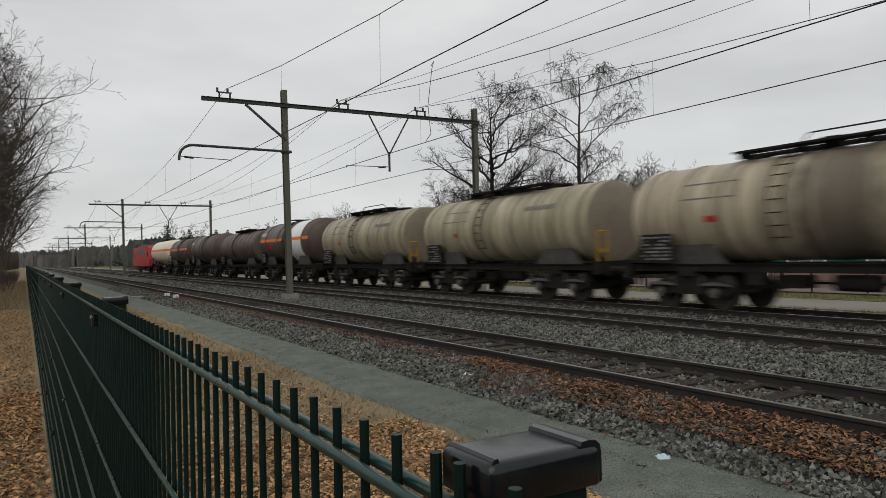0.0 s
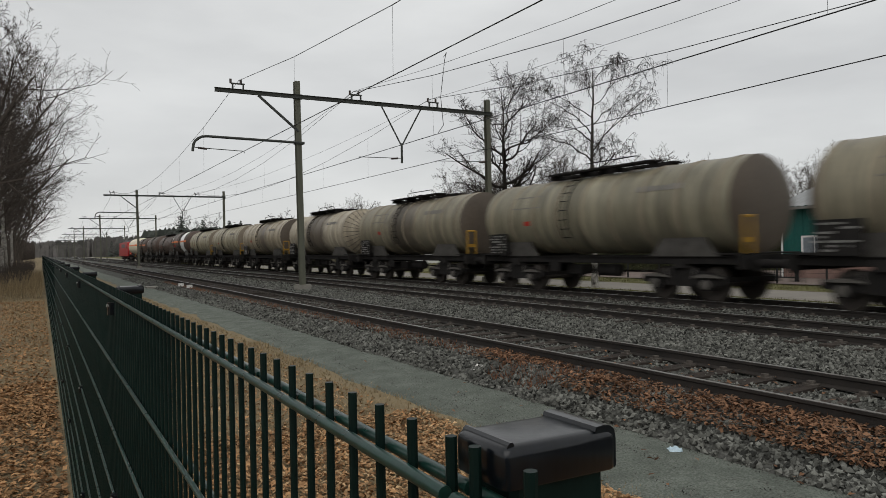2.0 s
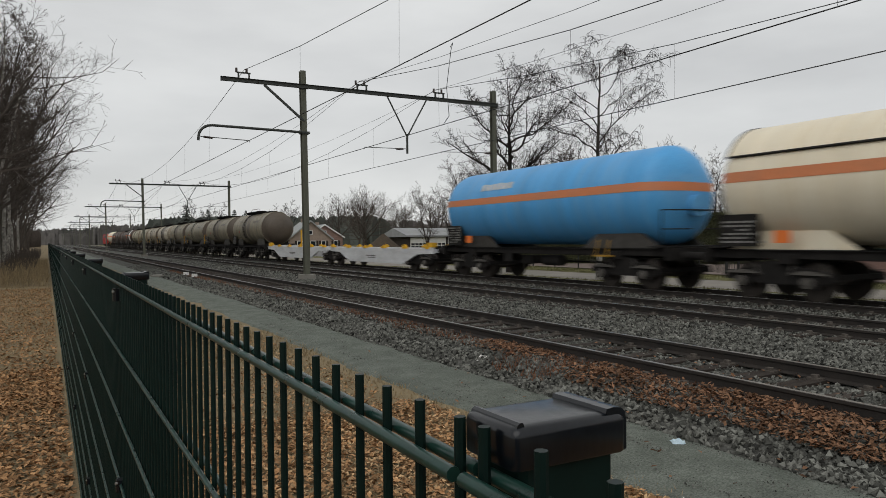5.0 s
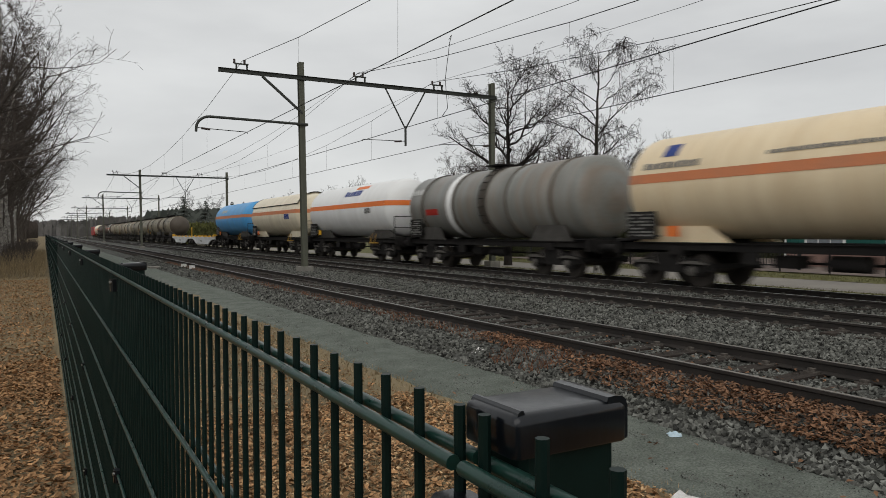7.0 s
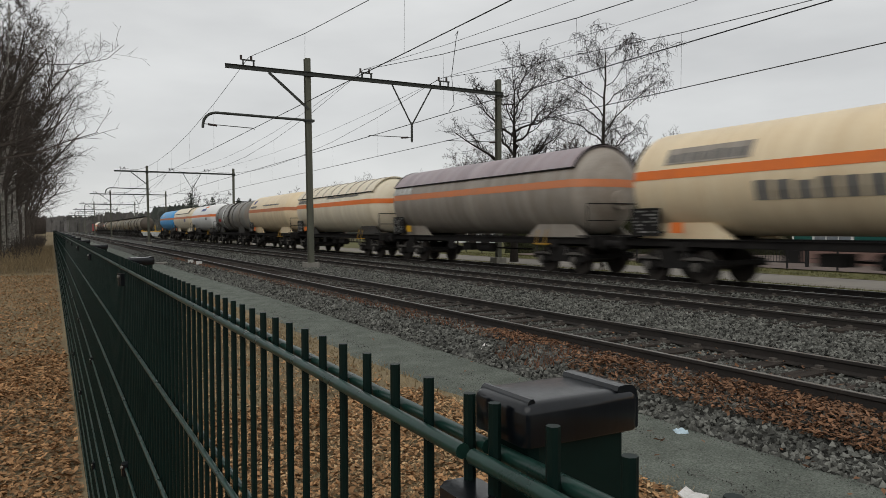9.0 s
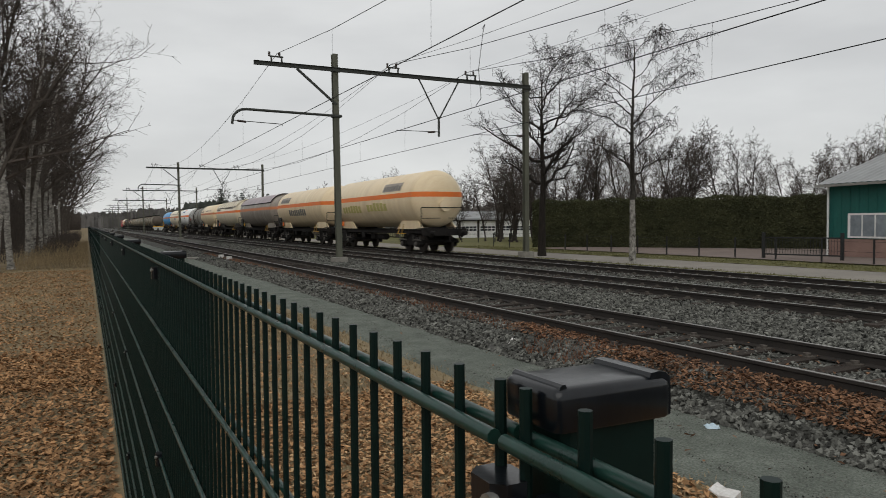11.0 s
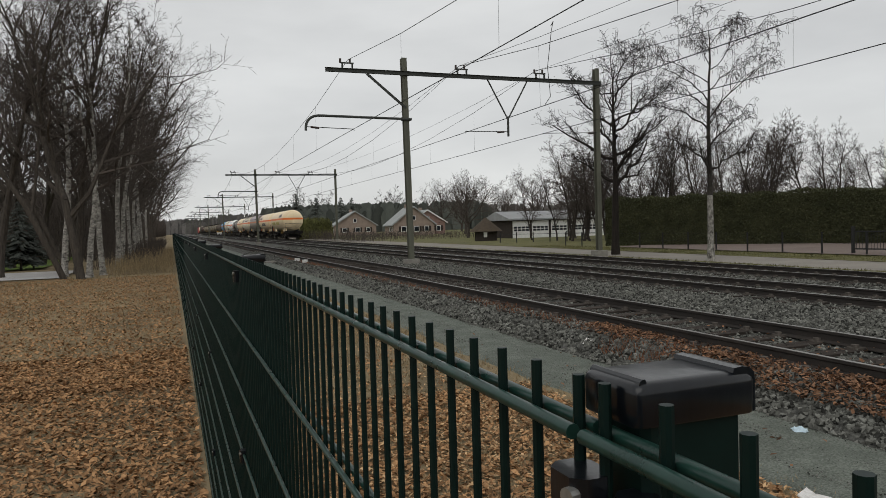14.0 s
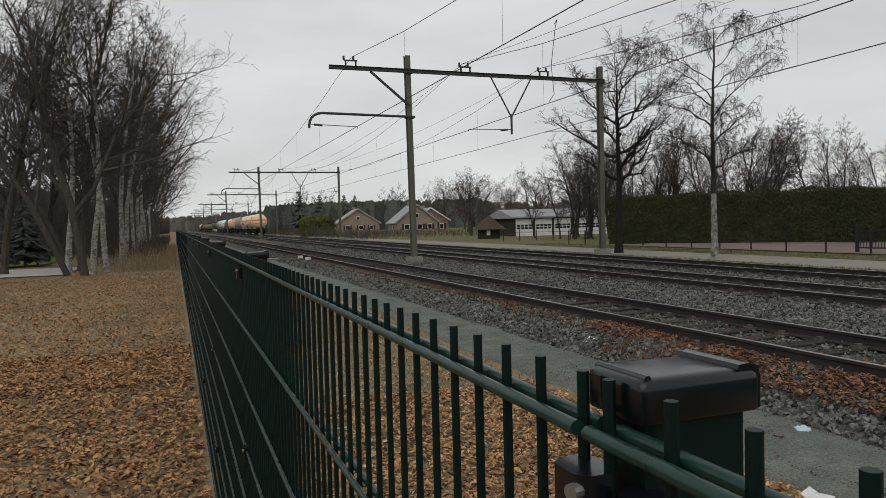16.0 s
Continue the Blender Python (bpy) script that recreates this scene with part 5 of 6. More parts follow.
thicket = tree_thing("bare_tree", "slim bare birch-like tree behind the hedge", M["twig"], grow_tree(52, 8.8, 4.0, 0.12, 13, (7, 5, 2), low=0.1, rmin=0.009, up=0.8, angles=(20, 44)), "trees behind the hedge", "woodtwig")
rnd = random.Random(77)
spots = []
for i in range(52):
    f = i / 51
    spots.append((34 + 40 * f + rnd.uniform(-2, 2), 60 - 27 * f + rnd.uniform(-5, 5) + 6 * math.sin(f * 9), -0.4, rnd.uniform(0.75, 1.05) * (0.92 if f < 0.35 else 0.72 if f < 0.6 else 1.02)))
for i in range(26):
    spots.append((36 + 15 * i / 25 + rnd.uniform(-1, 1), 55 - 11 * i / 25 + rnd.uniform(-3, 3), -0.4, rnd.uniform(0.85, 1.05)))
plant(thicket, spots, 10)
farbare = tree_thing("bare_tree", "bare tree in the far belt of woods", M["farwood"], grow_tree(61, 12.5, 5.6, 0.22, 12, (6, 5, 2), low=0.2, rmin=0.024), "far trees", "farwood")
spots = [(45 + 8 * i + rnd.uniform(-3, 3), 262 + rnd.uniform(-18, 18), -0.4, rnd.uniform(0.95, 1.25)) for i in range(16)] + [(27 + rnd.uniform(0, 9), 225 + 26 * i, -0.4, rnd.uniform(0.5, 0.7)) for i in range(9)] + [(75 + 9 * i, 118 - 5 * i + rnd.uniform(-6, 6), -0.4, rnd.uniform(0.7, 1.0)) for i in range(8)]
plant(farbare, spots, 12)


def conifer(seed, high, wide):
    r = random.Random(seed)
    trunk, b = Build().tube((0, 0, -0.2), (0, 0, high), 0.22, 0.02, 6), Build()
    layers = 20
    for k in range(layers):
        f = k / layers
        z = high * (0.12 + 0.88 * f)
        reach = wide * (1 - f) ** 0.8 * r.uniform(0.75, 1.15) + 0.15
        for j in range(11):
            a = r.random() * math.tau
            d = Vector((math.cos(a), math.sin(a), 0))
            for s in range(4):
                p = d * reach * (s + 0.6) / 4 + Vector((0, 0, z - reach * 0.25 * (s / 4) + r.uniform(-0.15, 0.15)))
                side = d.cross(Vector((0, 0, 1))) * reach * 0.2
                out = d * reach * 0.36 + Vector((0, 0, -0.22 * reach * 0.5 + r.uniform(-0.1, 0.1)))
                b.add([p + side * 0.7, p - side * 0.7, p + out, p + Vector((0, 0, 0.25))], [(0, 1, 2), (0, 2, 3), (1, 3, 2)])
    return trunk, b


fir = thing("conifer", "dark green conifer in the far wood", "conifer", "far conifers")
ct, cb = conifer(4, 12, 3.2)
part("trunk", ct, M["bark"], fir)
part("crown", cb, M["needle"], fir)
rnd = random.Random(15)
plant(fir, [(34 + 5 * i + rnd.uniform(-2, 2), 232 + rnd.uniform(-14, 14), -0.4, rnd.uniform(0.85, 1.1)) for i in range(5)]
      + [(30 + rnd.uniform(0, 16), 275 + 24 * i, -0.4, rnd.uniform(0.55, 0.8)) for i in range(9)] + [(-8.4, 48.5, Z0, 0.36), (-9.6, 47.5, Z0, 0.3), (-7.9, 49.5, Z0, 0.25)], 14)


def scrub(name, label, box, count, high, material, seed, thin=0.012):
    """Upright stems of undergrowth as one piece of stuff."""
    r = random.Random(seed)
    b = Build()
    for _ in range(count):
        x, y = r.uniform(box[0], box[1]), r.uniform(box[2], box[3])
        h = high * r.uniform(0.4, 1.1)
        d = Vector((r.gauss(0, 0.25), r.gauss(0, 0.25), 1)).normalized() * h
        p = Vector((x, y, box[4]))
        b.tube(p, p + d, thin, thin * 0.3, 3, caps=False)
        for _ in range(2):
            q = p + d * r.uniform(0.3, 0.8)
            b.tube(q, q + Vector((r.gauss(0, 0.3), r.gauss(0, 0.3), 0.5)) * h * 0.5, thin * 0.6, thin * 0.2, 3, caps=False)
    return lay(name, b, material, label, "undergrowth", "stuff")


scrub("undergrowth", "dry brown brushwood under the trees by the fence", (-4.5, -0.8, 44, 130, Z0), 1500, 1.5, M["woodtwig"], 3)
scrub("thicket_stems", "dense thin brown stems of the wood beyond the birches", (-34, -5, 58, 150, Z0), 5500, 7.0, M["woodtwig"], 13, 0.045)
scrub("bracken", "straw-coloured dry grass tufts at the wood's edge", (-3.2, 0.05, 38, 75, Z0), 2600, 0.75, M["straw"], 4, 0.01)
scrub("roadside_brush", "brown bare shrubs along the far side of the line", (21, 26, 85, 190, -0.4), 1800, 1.7, M["woodtwig"], 6, 0.018)
scrub("garden_brush", "bare garden shrubs before the houses", (28, 42, 88, 130, -0.4), 900, 1.3, M["woodtwig"], 7, 0.02)

# far belts of wood that close the view
r9 = random.Random(31)


def belt(name, label, x0, y0, x1, y1, high, material, n=70):
    b = Build()
    for i in range(n):
        f = i / n
        for _ in range(20):
            x, y = x0 + (x1 - x0) * f + r9.uniform(-6, 6), y0 + (y1 - y0) * f + r9.uniform(-6, 6)
            h = high * r9.uniform(0.35, 1.0)
            wd = r9.uniform(0.5, 1.8)
            b.add([(x - wd, y, -0.5), (x + wd, y, -0.5), (x + wd * 1.3, y, h * 0.7), (x + wd * r9.uniform(0.5, 1), y, h * r9.uniform(0.86, 0.97)), (x + r9.uniform(-0.3, 0.3), y, h), (x - wd * r9.uniform(0.5, 1), y, h * r9.uniform(0.84, 0.95)), (x - wd * 1.3, y, h * 0.68)], [(0, 1, 2, 3, 4, 5, 6)])
    return lay(name, b, material, label, "wood", "stuff")


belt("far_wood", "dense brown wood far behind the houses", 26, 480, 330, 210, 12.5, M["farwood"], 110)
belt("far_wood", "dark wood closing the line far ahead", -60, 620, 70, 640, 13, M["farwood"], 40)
belt("pine_wood", "dark pine wood behind the houses", 36, 262, 105, 236, 10.5, M["needle"], 60)
belt("left_wood", "dense brown wood behind the row of birches", -26, 130, -9, 420, 8, M["woodtwig"], 70)
belt("left_wood", "brown wood far off beyond the lane", -95, 130, -22, 140, 10, M["woodtwig"], 60)

lay("lawn", sheet([-40, -25, -7.5], [48, 60, 72], lambda x, y: GROUND + 0.04), mat("lawn_green", (0.12, 0.17, 0.035), (0.09, 0.13, 0.03), 0.9, scale=1, fine=20, bump=0.4), "bright green lawn beyond the lane", "lawn")

# ---- hedge ----
H0, H1 = Vector((30.2, 44.8, 0)), Vector((44.5, 26.0, 0))
hd = (H1 - H0).normalized()
hn = Vector((hd.y, -hd.x, 0))
if hn.y > 0:
    hn = -hn
hlen, HTOP = (H1 - H0).length, 3.05
hedge = thing("hedge", "tall clipped dark evergreen hedge", "hedge")
core = Build()
vs = [H0 + hn * s + Vector((0, 0, z)) for z in (-0.4, HTOP - 0.1) for s in (0.55, -0.55)] + [H1 + hn * s + Vector((0, 0, z)) for z in (-0.4, HTOP - 0.1) for s in (0.55, -0.55)]
core.add(vs, [(0, 2, 6, 4), (2, 3, 7, 6), (3, 1, 5, 7), (0, 1, 3, 2), (4, 6, 7, 5)])
part("hedge_body", core, M["hedge"], hedge)
rnd = random.Random(9)
lv = Build()
for i in range(48000):
    f, u = rnd.random(), rnd.random()
    wave = 0.07 * math.sin(f * 60) + 0.06 * math.sin(f * 23 + 1)
    if u < 0.76:
        p = H0 + hd * f * hlen + hn * (0.6 + rnd.gauss(0, 0.05)) + Vector((0, 0, rnd.uniform(-0.4, HTOP + wave)))
    elif u < 0.93:
        p = H0 + hd * f * hlen + hn * rnd.uniform(-0.6, 0.6) + Vector((0, 0, HTOP + wave + rnd.gauss(0, 0.06)))
    else:
        p = H0 + hd * rnd.uniform(-0.1, 0.05) + hn * rnd.uniform(-0.6, 0.6) + Vector((0, 0, rnd.uniform(-0.4, HTOP)))
    a, b2 = Vector((rnd.gauss(0, 1), rnd.gauss(0, 1), rnd.gauss(0, 1))).normalized() * 0.075, Vector((rnd.gauss(0, 1), rnd.gauss(0, 1), rnd.gauss(0, 1))).normalized() * 0.045
    lv.add([p - a, p + b2, p + a, p - b2], [(0, 1, 2, 3)])
leaves = part("hedge_leaves", lv, M["hedge"], hedge)
leaves["kind"] = "stuff"

# a loose olive conifer hedge beside the line before the houses
M["olive"] = mat("olive_conifer_sprays", (0.15, 0.15, 0.05), (0.08, 0.085, 0.035), 0.9, scale=0.5, fine=8, bump=0.2, islands=0.5, third=(0.2, 0.19, 0.07))
screen = thing("conifer_hedge", "loose olive-green conifer hedge beside the line", "hedge", "", pose(23.9, 127, -0.4))
part("hedge_body", Build().box(0, 0, 1.55, 5.6, 1.6, 3.1, c=0.3), M["olive"], screen)
sp = Build()
for i in range(5200):
    x, y, z = rnd.uniform(-3.2, 3.2), rnd.gauss(0, 0.55), rnd.uniform(0, 3.45 + 0.25 * math.sin(i * 0.7))
    x *= 1 - 0.12 * max(0.0, z - 2.2)
    y = y if z > 3.0 else (1 if y > 0 else -1) * (0.85 + abs(rnd.gauss(0, 0.12)))
    p, g = Vector((x, y, z)), rnd.uniform(0.12, 0.3)
    a = Vector((rnd.gauss(0, 1), rnd.gauss(0, 1), rnd.gauss(0, 1))).normalized() * g * 0.45
    sp.add([p - a, p + a, p + Vector((rnd.gauss(0, 0.1), rnd.gauss(0, 0.1), g * 1.6))], [(0, 1, 2)])
sprays = part("hedge_sprays", sp, M["olive"], screen)
sprays["kind"] = "stuff"

# ---- buildings beyond the road ----
M["green_wall"] = mat("green_sheet_cladding", (0.012, 0.1, 0.085), (0.009, 0.08, 0.068), 0.5, scale=1, fine=20, bump=0.05, stretch=(1, 1, 0.3))
M["roof_sheet"] = mat("grey_corrugated_roof", (0.3, 0.31, 0.31), (0.22, 0.225, 0.225), 0.7, scale=0.8, fine=20, bump=0.1)
M["brick"] = mat("brown_brick", (0.31, 0.245, 0.2), (0.23, 0.18, 0.15), 0.9, scale=1, fine=14, bump=0.2)
M["pinkbrick"] = mat("pale_brick_plinth", (0.26, 0.17, 0.145), (0.2, 0.13, 0.11), 0.9, scale=1, fine=14, bump=0.2)
M["tiles"] = mat("grey_green_roof_tiles", (0.34, 0.355, 0.35), (0.25, 0.26, 0.255), 0.85, scale=0.8, fine=10, bump=0.3)
M["white"] = mat("white_paint", (0.72, 0.72, 0.7), (0.6, 0.6, 0.58), 0.5, scale=2, fine=30, bump=0.02)
M["pane"] = mat("window_pane", (0.25, 0.28, 0.3), (0.16, 0.18, 0.2), 0.12, scale=1, fine=10, bump=0)
M["thatch"] = mat("dark_thatch", (0.08, 0.062, 0.045), (0.055, 0.045, 0.034), 0.95, scale=3, fine=30, bump=0.5)
M["timber"] = mat("dark_timber", (0.05, 0.042, 0.036), None, 0.85, scale=3, fine=30, bump=0.2)
M["iron"] = mat("black_iron", (0.02, 0.021, 0.021), None, 0.6, scale=4, fine=30, bump=0.05)


def green_hall():
    """x runs along the front wall, y into the building."""
    g = thing("green_building", "dark green clad hall with grey corrugated roof", "building", "", pose(33.7, 23.7, -0.3, 0, 0, -98))
    L, D, E, R = 22.0, 11.0, 3.75, 5.75
    part("plinth", Build().box(L / 2, D / 2, 0.45, L, D, 0.9), M["pinkbrick"], g, "pale brick plinth")
    wall = Build().prism([(0.03, 0.9), (0.03, E), (D / 2, R), (D - 0.03, E), (D - 0.03, 0.9)], 0, 0.03, L - 0.03)
    part("cladding", wall, M["green_wall"], g)
    seam = Build()
    for k in range(44):
        seam.box(0.3 + k * 0.5, 0.022, (0.9 + E) / 2, 0.03, 0.02, E - 0.92)
    part("cladding_ribs", seam, M["green_wall"], g)
    for s in (0, 1):
        b = Build()
        n = 110
        for i in range(n + 1):
            x = -0.35 + (L + 0.7) * i / n
            dz = 0.035 if i % 2 else 0.0
            y0, y1 = (-0.45, D / 2) if s == 0 else (D + 0.45, D / 2)
            b.v += [(x, y0, E - 0.16 + dz + 0.03), (x, y1, R + 0.05 + dz)]
        b.f = [(2 * i, 2 * i + 2, 2 * i + 3, 2 * i + 1) if s == 0 else (2 * i + 1, 2 * i + 3, 2 * i + 2, 2 * i) for i in range(n)]
        part("roof", b, M["roof_sheet"], g)
    part("gutter", Build().box(L / 2, -0.48, E - 0.2, L + 0.7, 0.14, 0.12, c=0.03), M["zinc"], g, "grey gutter")
    part("downpipe", Build().tube((0.1, -0.08, 0), (0.1, -0.08, E - 0.2), 0.05, n=8), M["white"], g, "white downpipe")
    part("chimney_pipe", Build().tube((4.2, 4.2, R - 0.6), (4.2, 4.2, R + 0.75), 0.13, n=10).tube((4.2, 4.2, R + 0.75), (4.2, 4.2, R + 0.9), 0.2, n=10), M["zinc"], g)
    for x0 in (1.25, 5.6, 10.0, 14.4, 18.6):
        w = part("window", Build().box(x0 + 1.15, 0.0, 1.55, 2.3, 0.1, 1.2), M["white"], g, "white-framed three-pane window")
        for k in range(3):
            part("pane", Build().box(x0 + 0.1 + 0.36 + k * 0.7, -0.045, 1.55, 0.62, 0.03, 1.02), M["pane"], w)
    return g


green_hall()


def house(x, y, turn, wide, deep, eave, ridge, label, wall="brick"):
    """A gabled house; its gable faces the viewer's side."""
    h = thing("house", label, "house", "houses beyond the road", pose(x, y, -0.4, 0, 0, turn))
    w = wide / 2
    part("wall", Build().prism([(-w, 0), (w, 0), (w, eave), (0, ridge), (-w, eave)], 1, 0, deep), M[wall], h)
    for s in (-1, 1):
        sl = (ridge - eave) / w
        o = 0.45
        vs = [(s * (w + o), -0.35, eave - sl * o), (0, -0.35, ridge + 0.02), (0, deep + 0.35, ridge + 0.02), (s * (w + o), deep + 0.35, eave - sl * o)]
        vs2 = [(a, b, c + 0.2) for a, b, c in vs]
        part("roof", Build().add(vs + vs2, [(0, 1, 2, 3), (7, 6, 5, 4), (0, 4, 5, 1), (1, 5, 6, 2), (2, 6, 7, 3), (3, 7, 4, 0)]), M["tiles"], h, "grey-green tiled roof")
        part("barge_board", Build().beam((s * (w + o), -0.4, eave - sl * o + 0.1), (0, -0.4, ridge + 0.12), 0.06, 0.24), M["white"] if wall != "brick" else M["tiles"], h)
    for wx, wz, ww, wh in ((-w * 0.5, 1.3, 1.1, 1.1), (w * 0.12, 1.3, 1.1, 1.1), (w * 0.62, 1.3, 0.9, 1.1), (0, eave + (ridge - eave) * 0.35, 0.8, 0.9)):
        win = part("window", Build().box(wx, -0.03, wz, ww, 0.1, wh), M["white"], h)
        part("pane", Build().box(wx, -0.09, wz, ww - 0.2, 0.03, wh - 0.2), M["glass"], win)
        if wz < 2:
            for s in (-1, 1):
                part("shutter", Build().box(wx + s * (ww / 2 + 0.25), -0.05, wz, 0.4, 0.06, wh), M["timber"], win)
    for k in range(3):
        win = part("window", Build().box(-w - 0.01, 1.4 + k * 2.2, 1.3, 0.1, 0.9, 0.9), M["white"], h)
        part("pane", Build().box(-w - 0.07, 1.4 + k * 2.2, 1.3, 0.03, 0.7, 0.7), M["glass"], win)
    part("chimney", Build().box(0, deep * 0.7, ridge + 0.3, 0.7, 0.7, 1.0), M["brick"], h)
    return h


house(45.0, 134, -8, 8.2, 12, 2.3, 5.6, "brown brick house with steep grey-green roof")
house(41, 166, -8, 10.0, 14, 2.4, 5.6, "brick farmhouse with hipped grey roof among trees")
house(50, 140, -8, 7.5, 11, 2.6, 5.0, "pale house with white barge boards", "pinkbrick")

shed = thing("garage_row", "long low garage row with white doors and grey roof", "garages", "", pose(38.6, 78, -0.4, 0, 0, -4))
part("wall", Build().box(9, 4, 1.15, 18, 8, 2.3), M["timber"], shed)
part("roof", Build().prism([(-0.5, 2.25), (8.5, 2.25), (8.5, 2.45), (4, 3.4), (-0.5, 2.45)], 0, -0.5, 18.5), M["roof_sheet"], shed, "pale grey sheet roof")
for k in range(7):
    d = part("garage_door", Build().box(1.3 + k * 2.55, -0.05, 1.1, 2.2, 0.1, 2.1), M["white"], shed, "white panelled garage door")
    for j in range(4):
        for i in range(2):
            part("pane", Build().box(1.3 + k * 2.55 - 0.78 + j * 0.52, -0.11, 1.35 - i * 0.32, 0.42, 0.02, 0.24), M["glass"], d)

hut = thing("thatched_hut", "small round hut with dark thatched roof", "hut", "", pose(32.3, 71.5, -0.4))
part("wall", Build().tube((0, 0, 0), (0, 0, 1.2), 1.25, n=12), M["timber"], hut)
part("roof", Build().tube((0, 0, 1.1), (0, 0, 2.6), 1.85, 0.08, n=16), M["thatch"], hut)
part("notice", Build().box(-0.6, -1.2, 0.75, 0.4, 0.05, 0.55), M["white"], hut, "small white notice board")

# low wire fence and gate by the yard
wf = thing("wire_fence", "low wire fence on thin dark posts along the yard", "fence", "")
for k in range(19):
    part("fence_stake", Build().box(28.4 + 0.02 * k, 48 - 2.3 * k, 0.2, 0.06, 0.06, 1.05), M["iron"], wf)
for z in (0.2, 0.62):
    part("strand", Build().tube((28.4, 48, z), (28.8, 4, z), 0.008, n=4), M["iron"], wf)
gate = thing("yard_gate", "black iron bar gate to the yard", "gate", "", pose(29.4, 24.0, -0.28, 0, 0, -78))
for x in (0, 3.6):
    part("gate_post", Build().box(x, 0, 0.62, 0.14, 0.14, 1.24, c=0.02), M["iron"], gate)
for z in (0.2, 1.0):
    part("gate_rail", Build().box(1.8, 0, z, 3.5, 0.05, 0.06), M["iron"], gate)
for k in range(26):
    part("gate_bar", Build().tube((0.14 + k * 0.13, 0, 0.2), (0.14 + k * 0.13, 0, 1.0), 0.011, n=5), M["iron"], gate)
park = thing("park_fence", "low dark rail fence on the lawn before the garages", "fence", "")
for k in range(15):
    part("fence_stake", Build().box(29.5 + k * 1.3, 62 - k * 0.9, 0.1, 0.07, 0.07, 1.1), M["iron"], park)
part("strand", Build().tube((29.5, 62, 0.45), (47.7, 49.4, 0.45), 0.02, n=4), M["iron"], park)

# ---- small things by the track ----
M["tissue"] = mat("pale_blue_paper", (0.5, 0.62, 0.68), (0.42, 0.52, 0.58), 0.8, scale=20, fine=60, bump=0.3, dist=0.005)
M["whiteplastic"] = mat("white_litter", (0.72, 0.71, 0.69), (0.5, 0.48, 0.45), 0.5, scale=15, fine=60, bump=0.2, dist=0.004)


def crumple(name, label, x, y, z, sx, sy, sz, material, seed):
    r = random.Random(seed)
    b = Build()
    n = 5
    for j in range(n + 1):
        for i in range(n + 1):
            edge = i in (0, n) or j in (0, n)
            b.v.append(((i / n - 0.5) * sx + r.gauss(0, sx * 0.05), (j / n - 0.5) * sy + r.gauss(0, sy * 0.05), 0.006 if edge else sz * r.uniform(0.2, 1)))
    b.f = [(j * (n + 1) + i, j * (n + 1) + i + 1, (j + 1) * (n + 1) + i + 1, (j + 1) * (n + 1) + i) for j in range(n) for i in range(n)]
    o = tagged(part(name, b, material), label, "litter")
    o.matrix_basis = pose(x, y, z, 0, 0, r.random() * 90)


crumple("paper_scrap", "pale blue crumpled paper lying on the path edge", 5.25, 4.85, GROUND + 0.045, 0.13, 0.12, 0.04, M["tissue"], 2)
crumple("plastic_scrap", "white crumpled plastic scrap lying on the ballast", 5.95, 9.4, GROUND + 0.12, 0.26, 0.2, 0.08, M["whiteplastic"], 3)
food_box = thing("food_box", "small open white takeaway box on the path", "litter", "", pose(3.93, 3.47, GROUND + 0.07, 0, 0, 24))
part("tray", Build().box(0, 0, 0.03, 0.17, 0.11, 0.05, c=0.012), M["whiteplastic"], food_box)
part("box_lid", Build().box(0, 0.075, 0.06, 0.17, 0.085, 0.01, Matrix.Rotation(radians(28), 3, "X")), M["whiteplastic"], food_box)
for x, y in ((6.28, 36.2), (6.25, 38.4)):
    m = thing("marker_block", "small white marker block beside the siding", "marker", "marker blocks", pose(x, y, -0.18, 0, 0, 12))
    part("block", Build().box(0, 0, 0.1, 0.26, 0.16, 0.15, c=0.04), M["whiteplastic"], m)
cable_boxes = thing("cable_pit", "grey concrete cable pit cover beside the path", "cable pit", "", pose(5.4, 43, GROUND + 0.02))
part("pit_lid", Build().box(0, 0, 0.06, 0.6, 0.9, 0.12, c=0.03), M["concrete"], cable_boxes)

# ---- stones, leaves and grass ----
OCT = np.array([(1, 0, 0), (-1, 0, 0), (0, 1, 0), (0, -1, 0), (0, 0, 1), (0, 0, -1)], float)
OCF = ((0, 2, 4), (2, 1, 4), (1, 3, 4), (3, 0, 4), (2, 0, 5), (1, 2, 5), (3, 1, 5), (0, 3, 5))


def pebbles(name, label, boxes, seed, material):
    """Boxes: x0, x1, y0, y1, count, size."""
    g = np.random.default_rng(seed)
    b = Build()
    for x0, x1, y0, y1, count, size in boxes:
        for _ in range(count):
            x, y = g.uniform(x0, x1), y0 + (y1 - y0) * g.random() ** 1.35
            s = size * g.uniform(0.55, 1.2)
            rot = np.array(Euler(g.uniform(0, 6.28, 3)).to_matrix())
            v = (OCT * g.uniform(0.55, 1.1, (6, 3)) + g.normal(0, 0.18, (6, 3))) @ rot.T * s
            b.add((v + (x, y, bed_height(x, y) + hills(x, y, 2.6, 0.03) + s * 0.35)).tolist(), OCF)
    return lay(name, b, material, label, "ballast", "stuff")


pebbles("ballast_stones", "loose angular grey ballast stones", [(5.45, 6.58, 3, 30, 13000, 0.038), (6.75, 8.1, 3, 26, 5200, 0.031), (8.25, 11.7, 5, 34, 24000, 0.034), (11.9, 13.2, 6, 34, 7000, 0.034), (13.4, 15.7, 8, 36, 9000, 0.036), (5.35, 6.5, 28, 60, 2500, 0.05), (8.3, 11.6, 32, 70, 4000, 0.055)], 3, M["stone"])


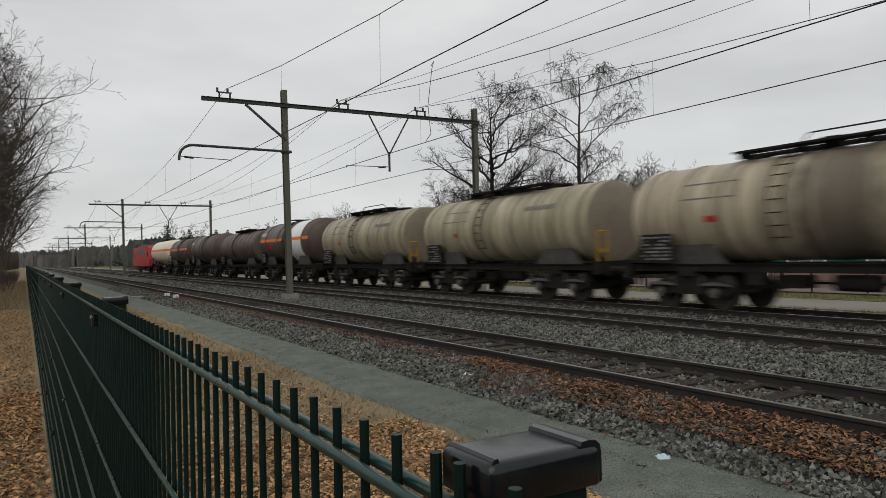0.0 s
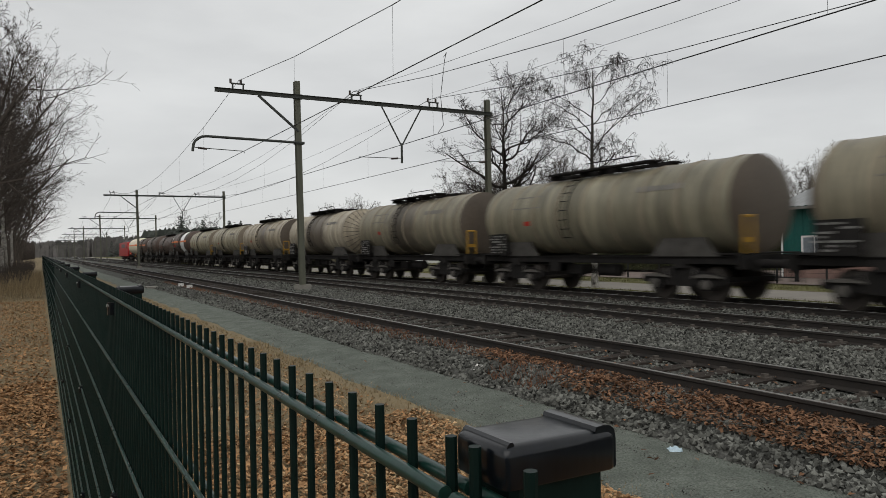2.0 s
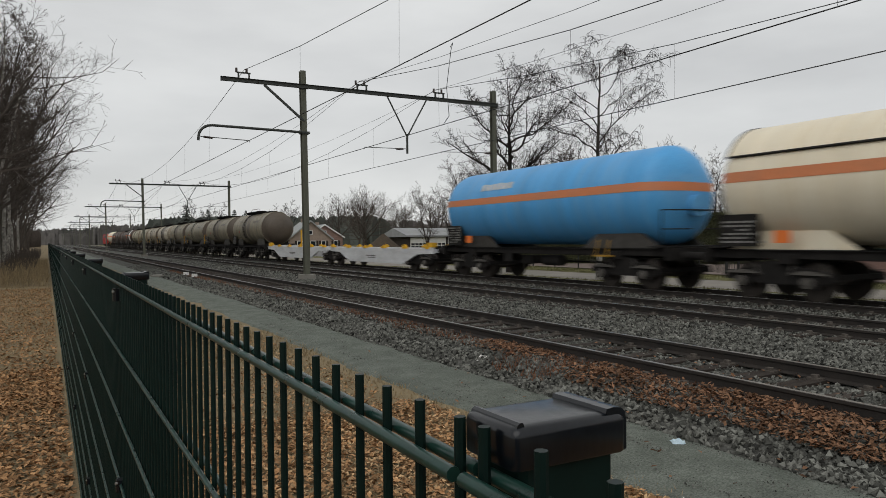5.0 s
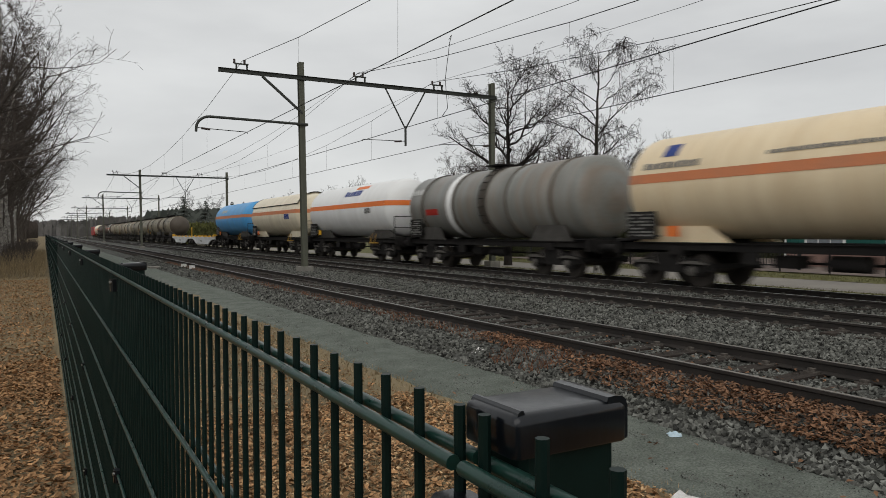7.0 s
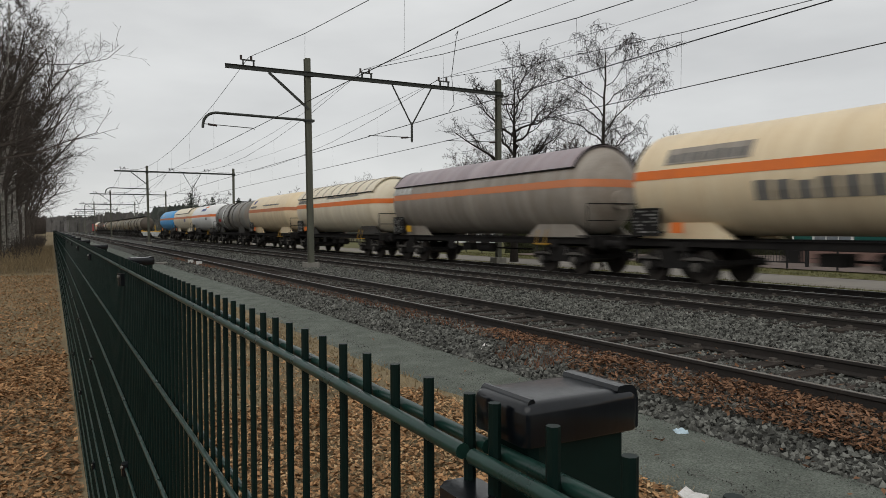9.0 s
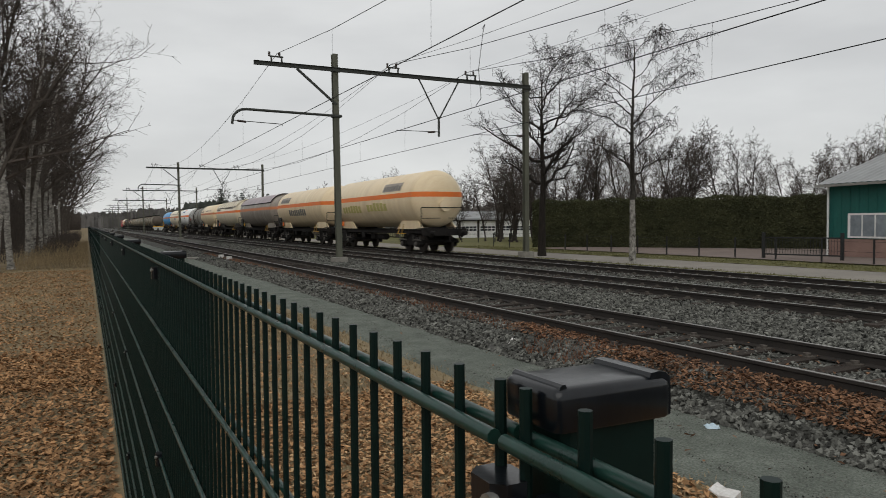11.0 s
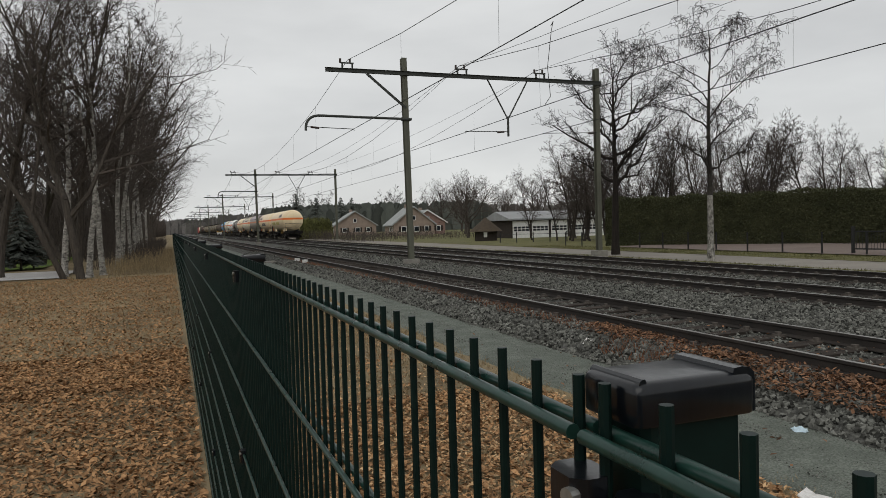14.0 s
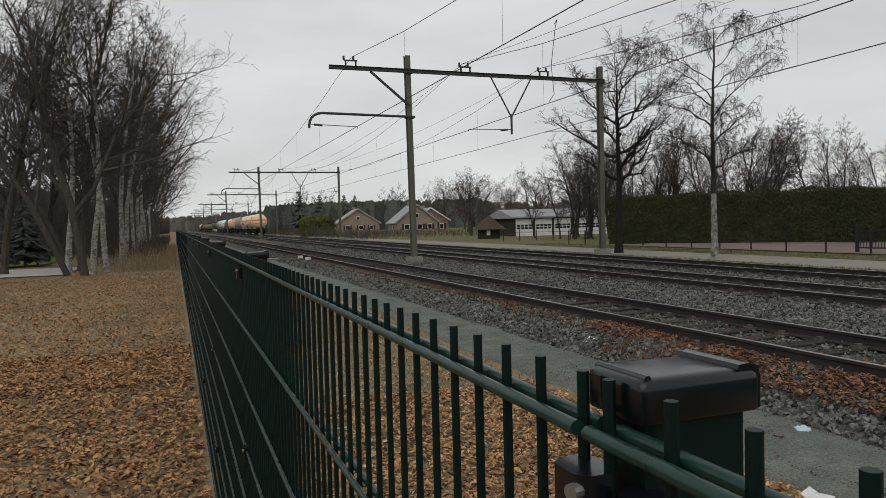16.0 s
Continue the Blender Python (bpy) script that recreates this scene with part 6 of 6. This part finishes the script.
def fallen(name, label, boxes, seed, material, size=0.05, ground=None, patchy=0.0):
    g = np.random.default_rng(seed)
    b = Build()
    for x0, x1, y0, y1, count in boxes:
        for _ in range(count):
            x, y = g.uniform(x0, x1), y0 + (y1 - y0) * g.random() ** 1.6
            if patchy and noise.noise(Vector((x * 1.3, y * 0.8, 7.0))) < patchy * (g.random() * 2 - 1) - 0.05 + max(0.0, (y - 5.5) * 0.08):
                continue
            z = (ground(x, y) if ground else GROUND - 0.02 + hills(x, y, 0.5, 0.05)) + g.uniform(0.008, 0.045)
            a, s = g.uniform(0, 6.283), size * g.uniform(0.6, 1.25)
            t1, t2 = g.normal(0, 0.35), g.normal(0, 0.35)
            ca, sa = math.cos(a) * s, math.sin(a) * s
            px, py = -sa * 0.55, ca * 0.55
            c = s * g.uniform(-0.1, 0.35)
            b.add([(x - ca, y - sa, z - t1 * s), (x + px, y + py, z + c + t2 * s * 0.5), (x + ca, y + sa, z + t1 * s), (x - px, y - py, z + c - t2 * s * 0.5)], [(0, 1, 2), (0, 2, 3)])
    return lay(name, b, material, label, "leaves", "stuff")


fallen("fallen_leaves", "brown dry oak leaves strewn over the grass", [(-5.5, 0.18, 2.2, 13, 60000), (-9, 0.15, 10, 36, 48000), (0.25, 4.1, 1.0, 8, 28000), (0.25, 3.9, 7.5, 40, 6000), (-5.5, 0.18, 2.3, -7, 26000), (0.25, 4.1, 1.1, -7, 20000)], 4, M["leaf"], 0.033)
M["paleleaf"] = mat("pale_dry_leaf_litter", (0.5, 0.34, 0.185), (0.3, 0.19, 0.1), 0.85, scale=3, fine=60, bump=0.1, islands=0.5, third=(0.58, 0.43, 0.26))
fallen("leaf_litter", "pale broken leaf litter between fence and path", [(0.25, 4.15, 1.0, 8, 22000), (0.25, 3.6, 7.5, 24, 4000)], 21, M["paleleaf"], 0.022)
fallen("leaf_drift", "drift of brown leaves on the ballast shoulder", [(5.75, 6.62, 2.5, 10, 13500), (6.7, 8.1, 3, 12, 500), (4.2, 5.6, 2.5, 20, 150)], 6, M["drift"], 0.03, lambda x, y: bed_height(x, y) + 0.045 if x > 5.8 else GROUND + 0.06, 0.5)


def grass(name, label, boxes, seed, material, high, ground):
    g = np.random.default_rng(seed)
    b = Build()
    for x0, x1, y0, y1, count in boxes:
        for _ in range(count):
            x, y = g.uniform(x0, x1), y0 + (y1 - y0) * g.random() ** 1.3
            a, h, w = g.uniform(0, 6.283), high * g.uniform(0.35, 1.2), 0.006 + 0.0004 * y
            dx, dy = g.normal(0, 0.5) * h, g.normal(0, 0.5) * h
            z = ground(x, y)
            b.add([(x - math.cos(a) * w, y - math.sin(a) * w, z), (x + math.cos(a) * w, y + math.sin(a) * w, z), (x + dx, y + dy, z + h)], [(0, 1, 2)])
    return lay(name, b, material, label, "grass", "stuff")


def gravel(count, seed):
    g = np.random.default_rng(seed)
    b = Build()
    for _ in range(count):
        x, y = g.uniform(PATH_L + 0.3, 5.8), 2.6 + 16 * g.random() ** 1.6
        s = g.uniform(0.005, 0.013)
        v = (OCT * g.uniform(0.5, 1.1, (6, 3))) * s
        b.add((v + (x, y, GROUND + 0.048 - 0.03 * abs(x - 5.0))).tolist(), OCF)
    return lay("path_grit", b, M["stone"], "loose grit scattered on the path", "gravel", "stuff")


gravel(9000, 12)
low_ground = lambda x, y: GROUND - 0.03 + hills(x, y, 0.5, 0.05)
grass("dry_grass", "short straw-coloured winter grass", [(-9, 0.1, 9, 40, 20000), (0.3, 4.35, 1.6, 16, 17000), (0.3, 4.1, 12, 45, 22000)], 7, M["straw"], 0.07, low_ground)
grass("track_weeds", "red-brown dry weeds on the ballast edge", [(6.1, 6.62, 4, 14, 1500), (6.2, 6.62, 13, 45, 2200), (5.7, 6.3, 7.6, 9, 350)], 8, M["weed"], 0.1, lambda x, y: bed_height(x, y))
grass("verge_grass", "short green grass beside the road", [(18.9, 21.3, 8, 45, 9000), (25.5, 28.3, 8, 50, 9000)], 9, M["verge"], 0.1, lambda x, y: -0.34)


def motions():
    for ob, middle in WAGONS:
        walk(ob, [(t, pose(TRAIN_X, middle + SPEED * t, 0)) for t in range(0, 17, 2)])


motions()
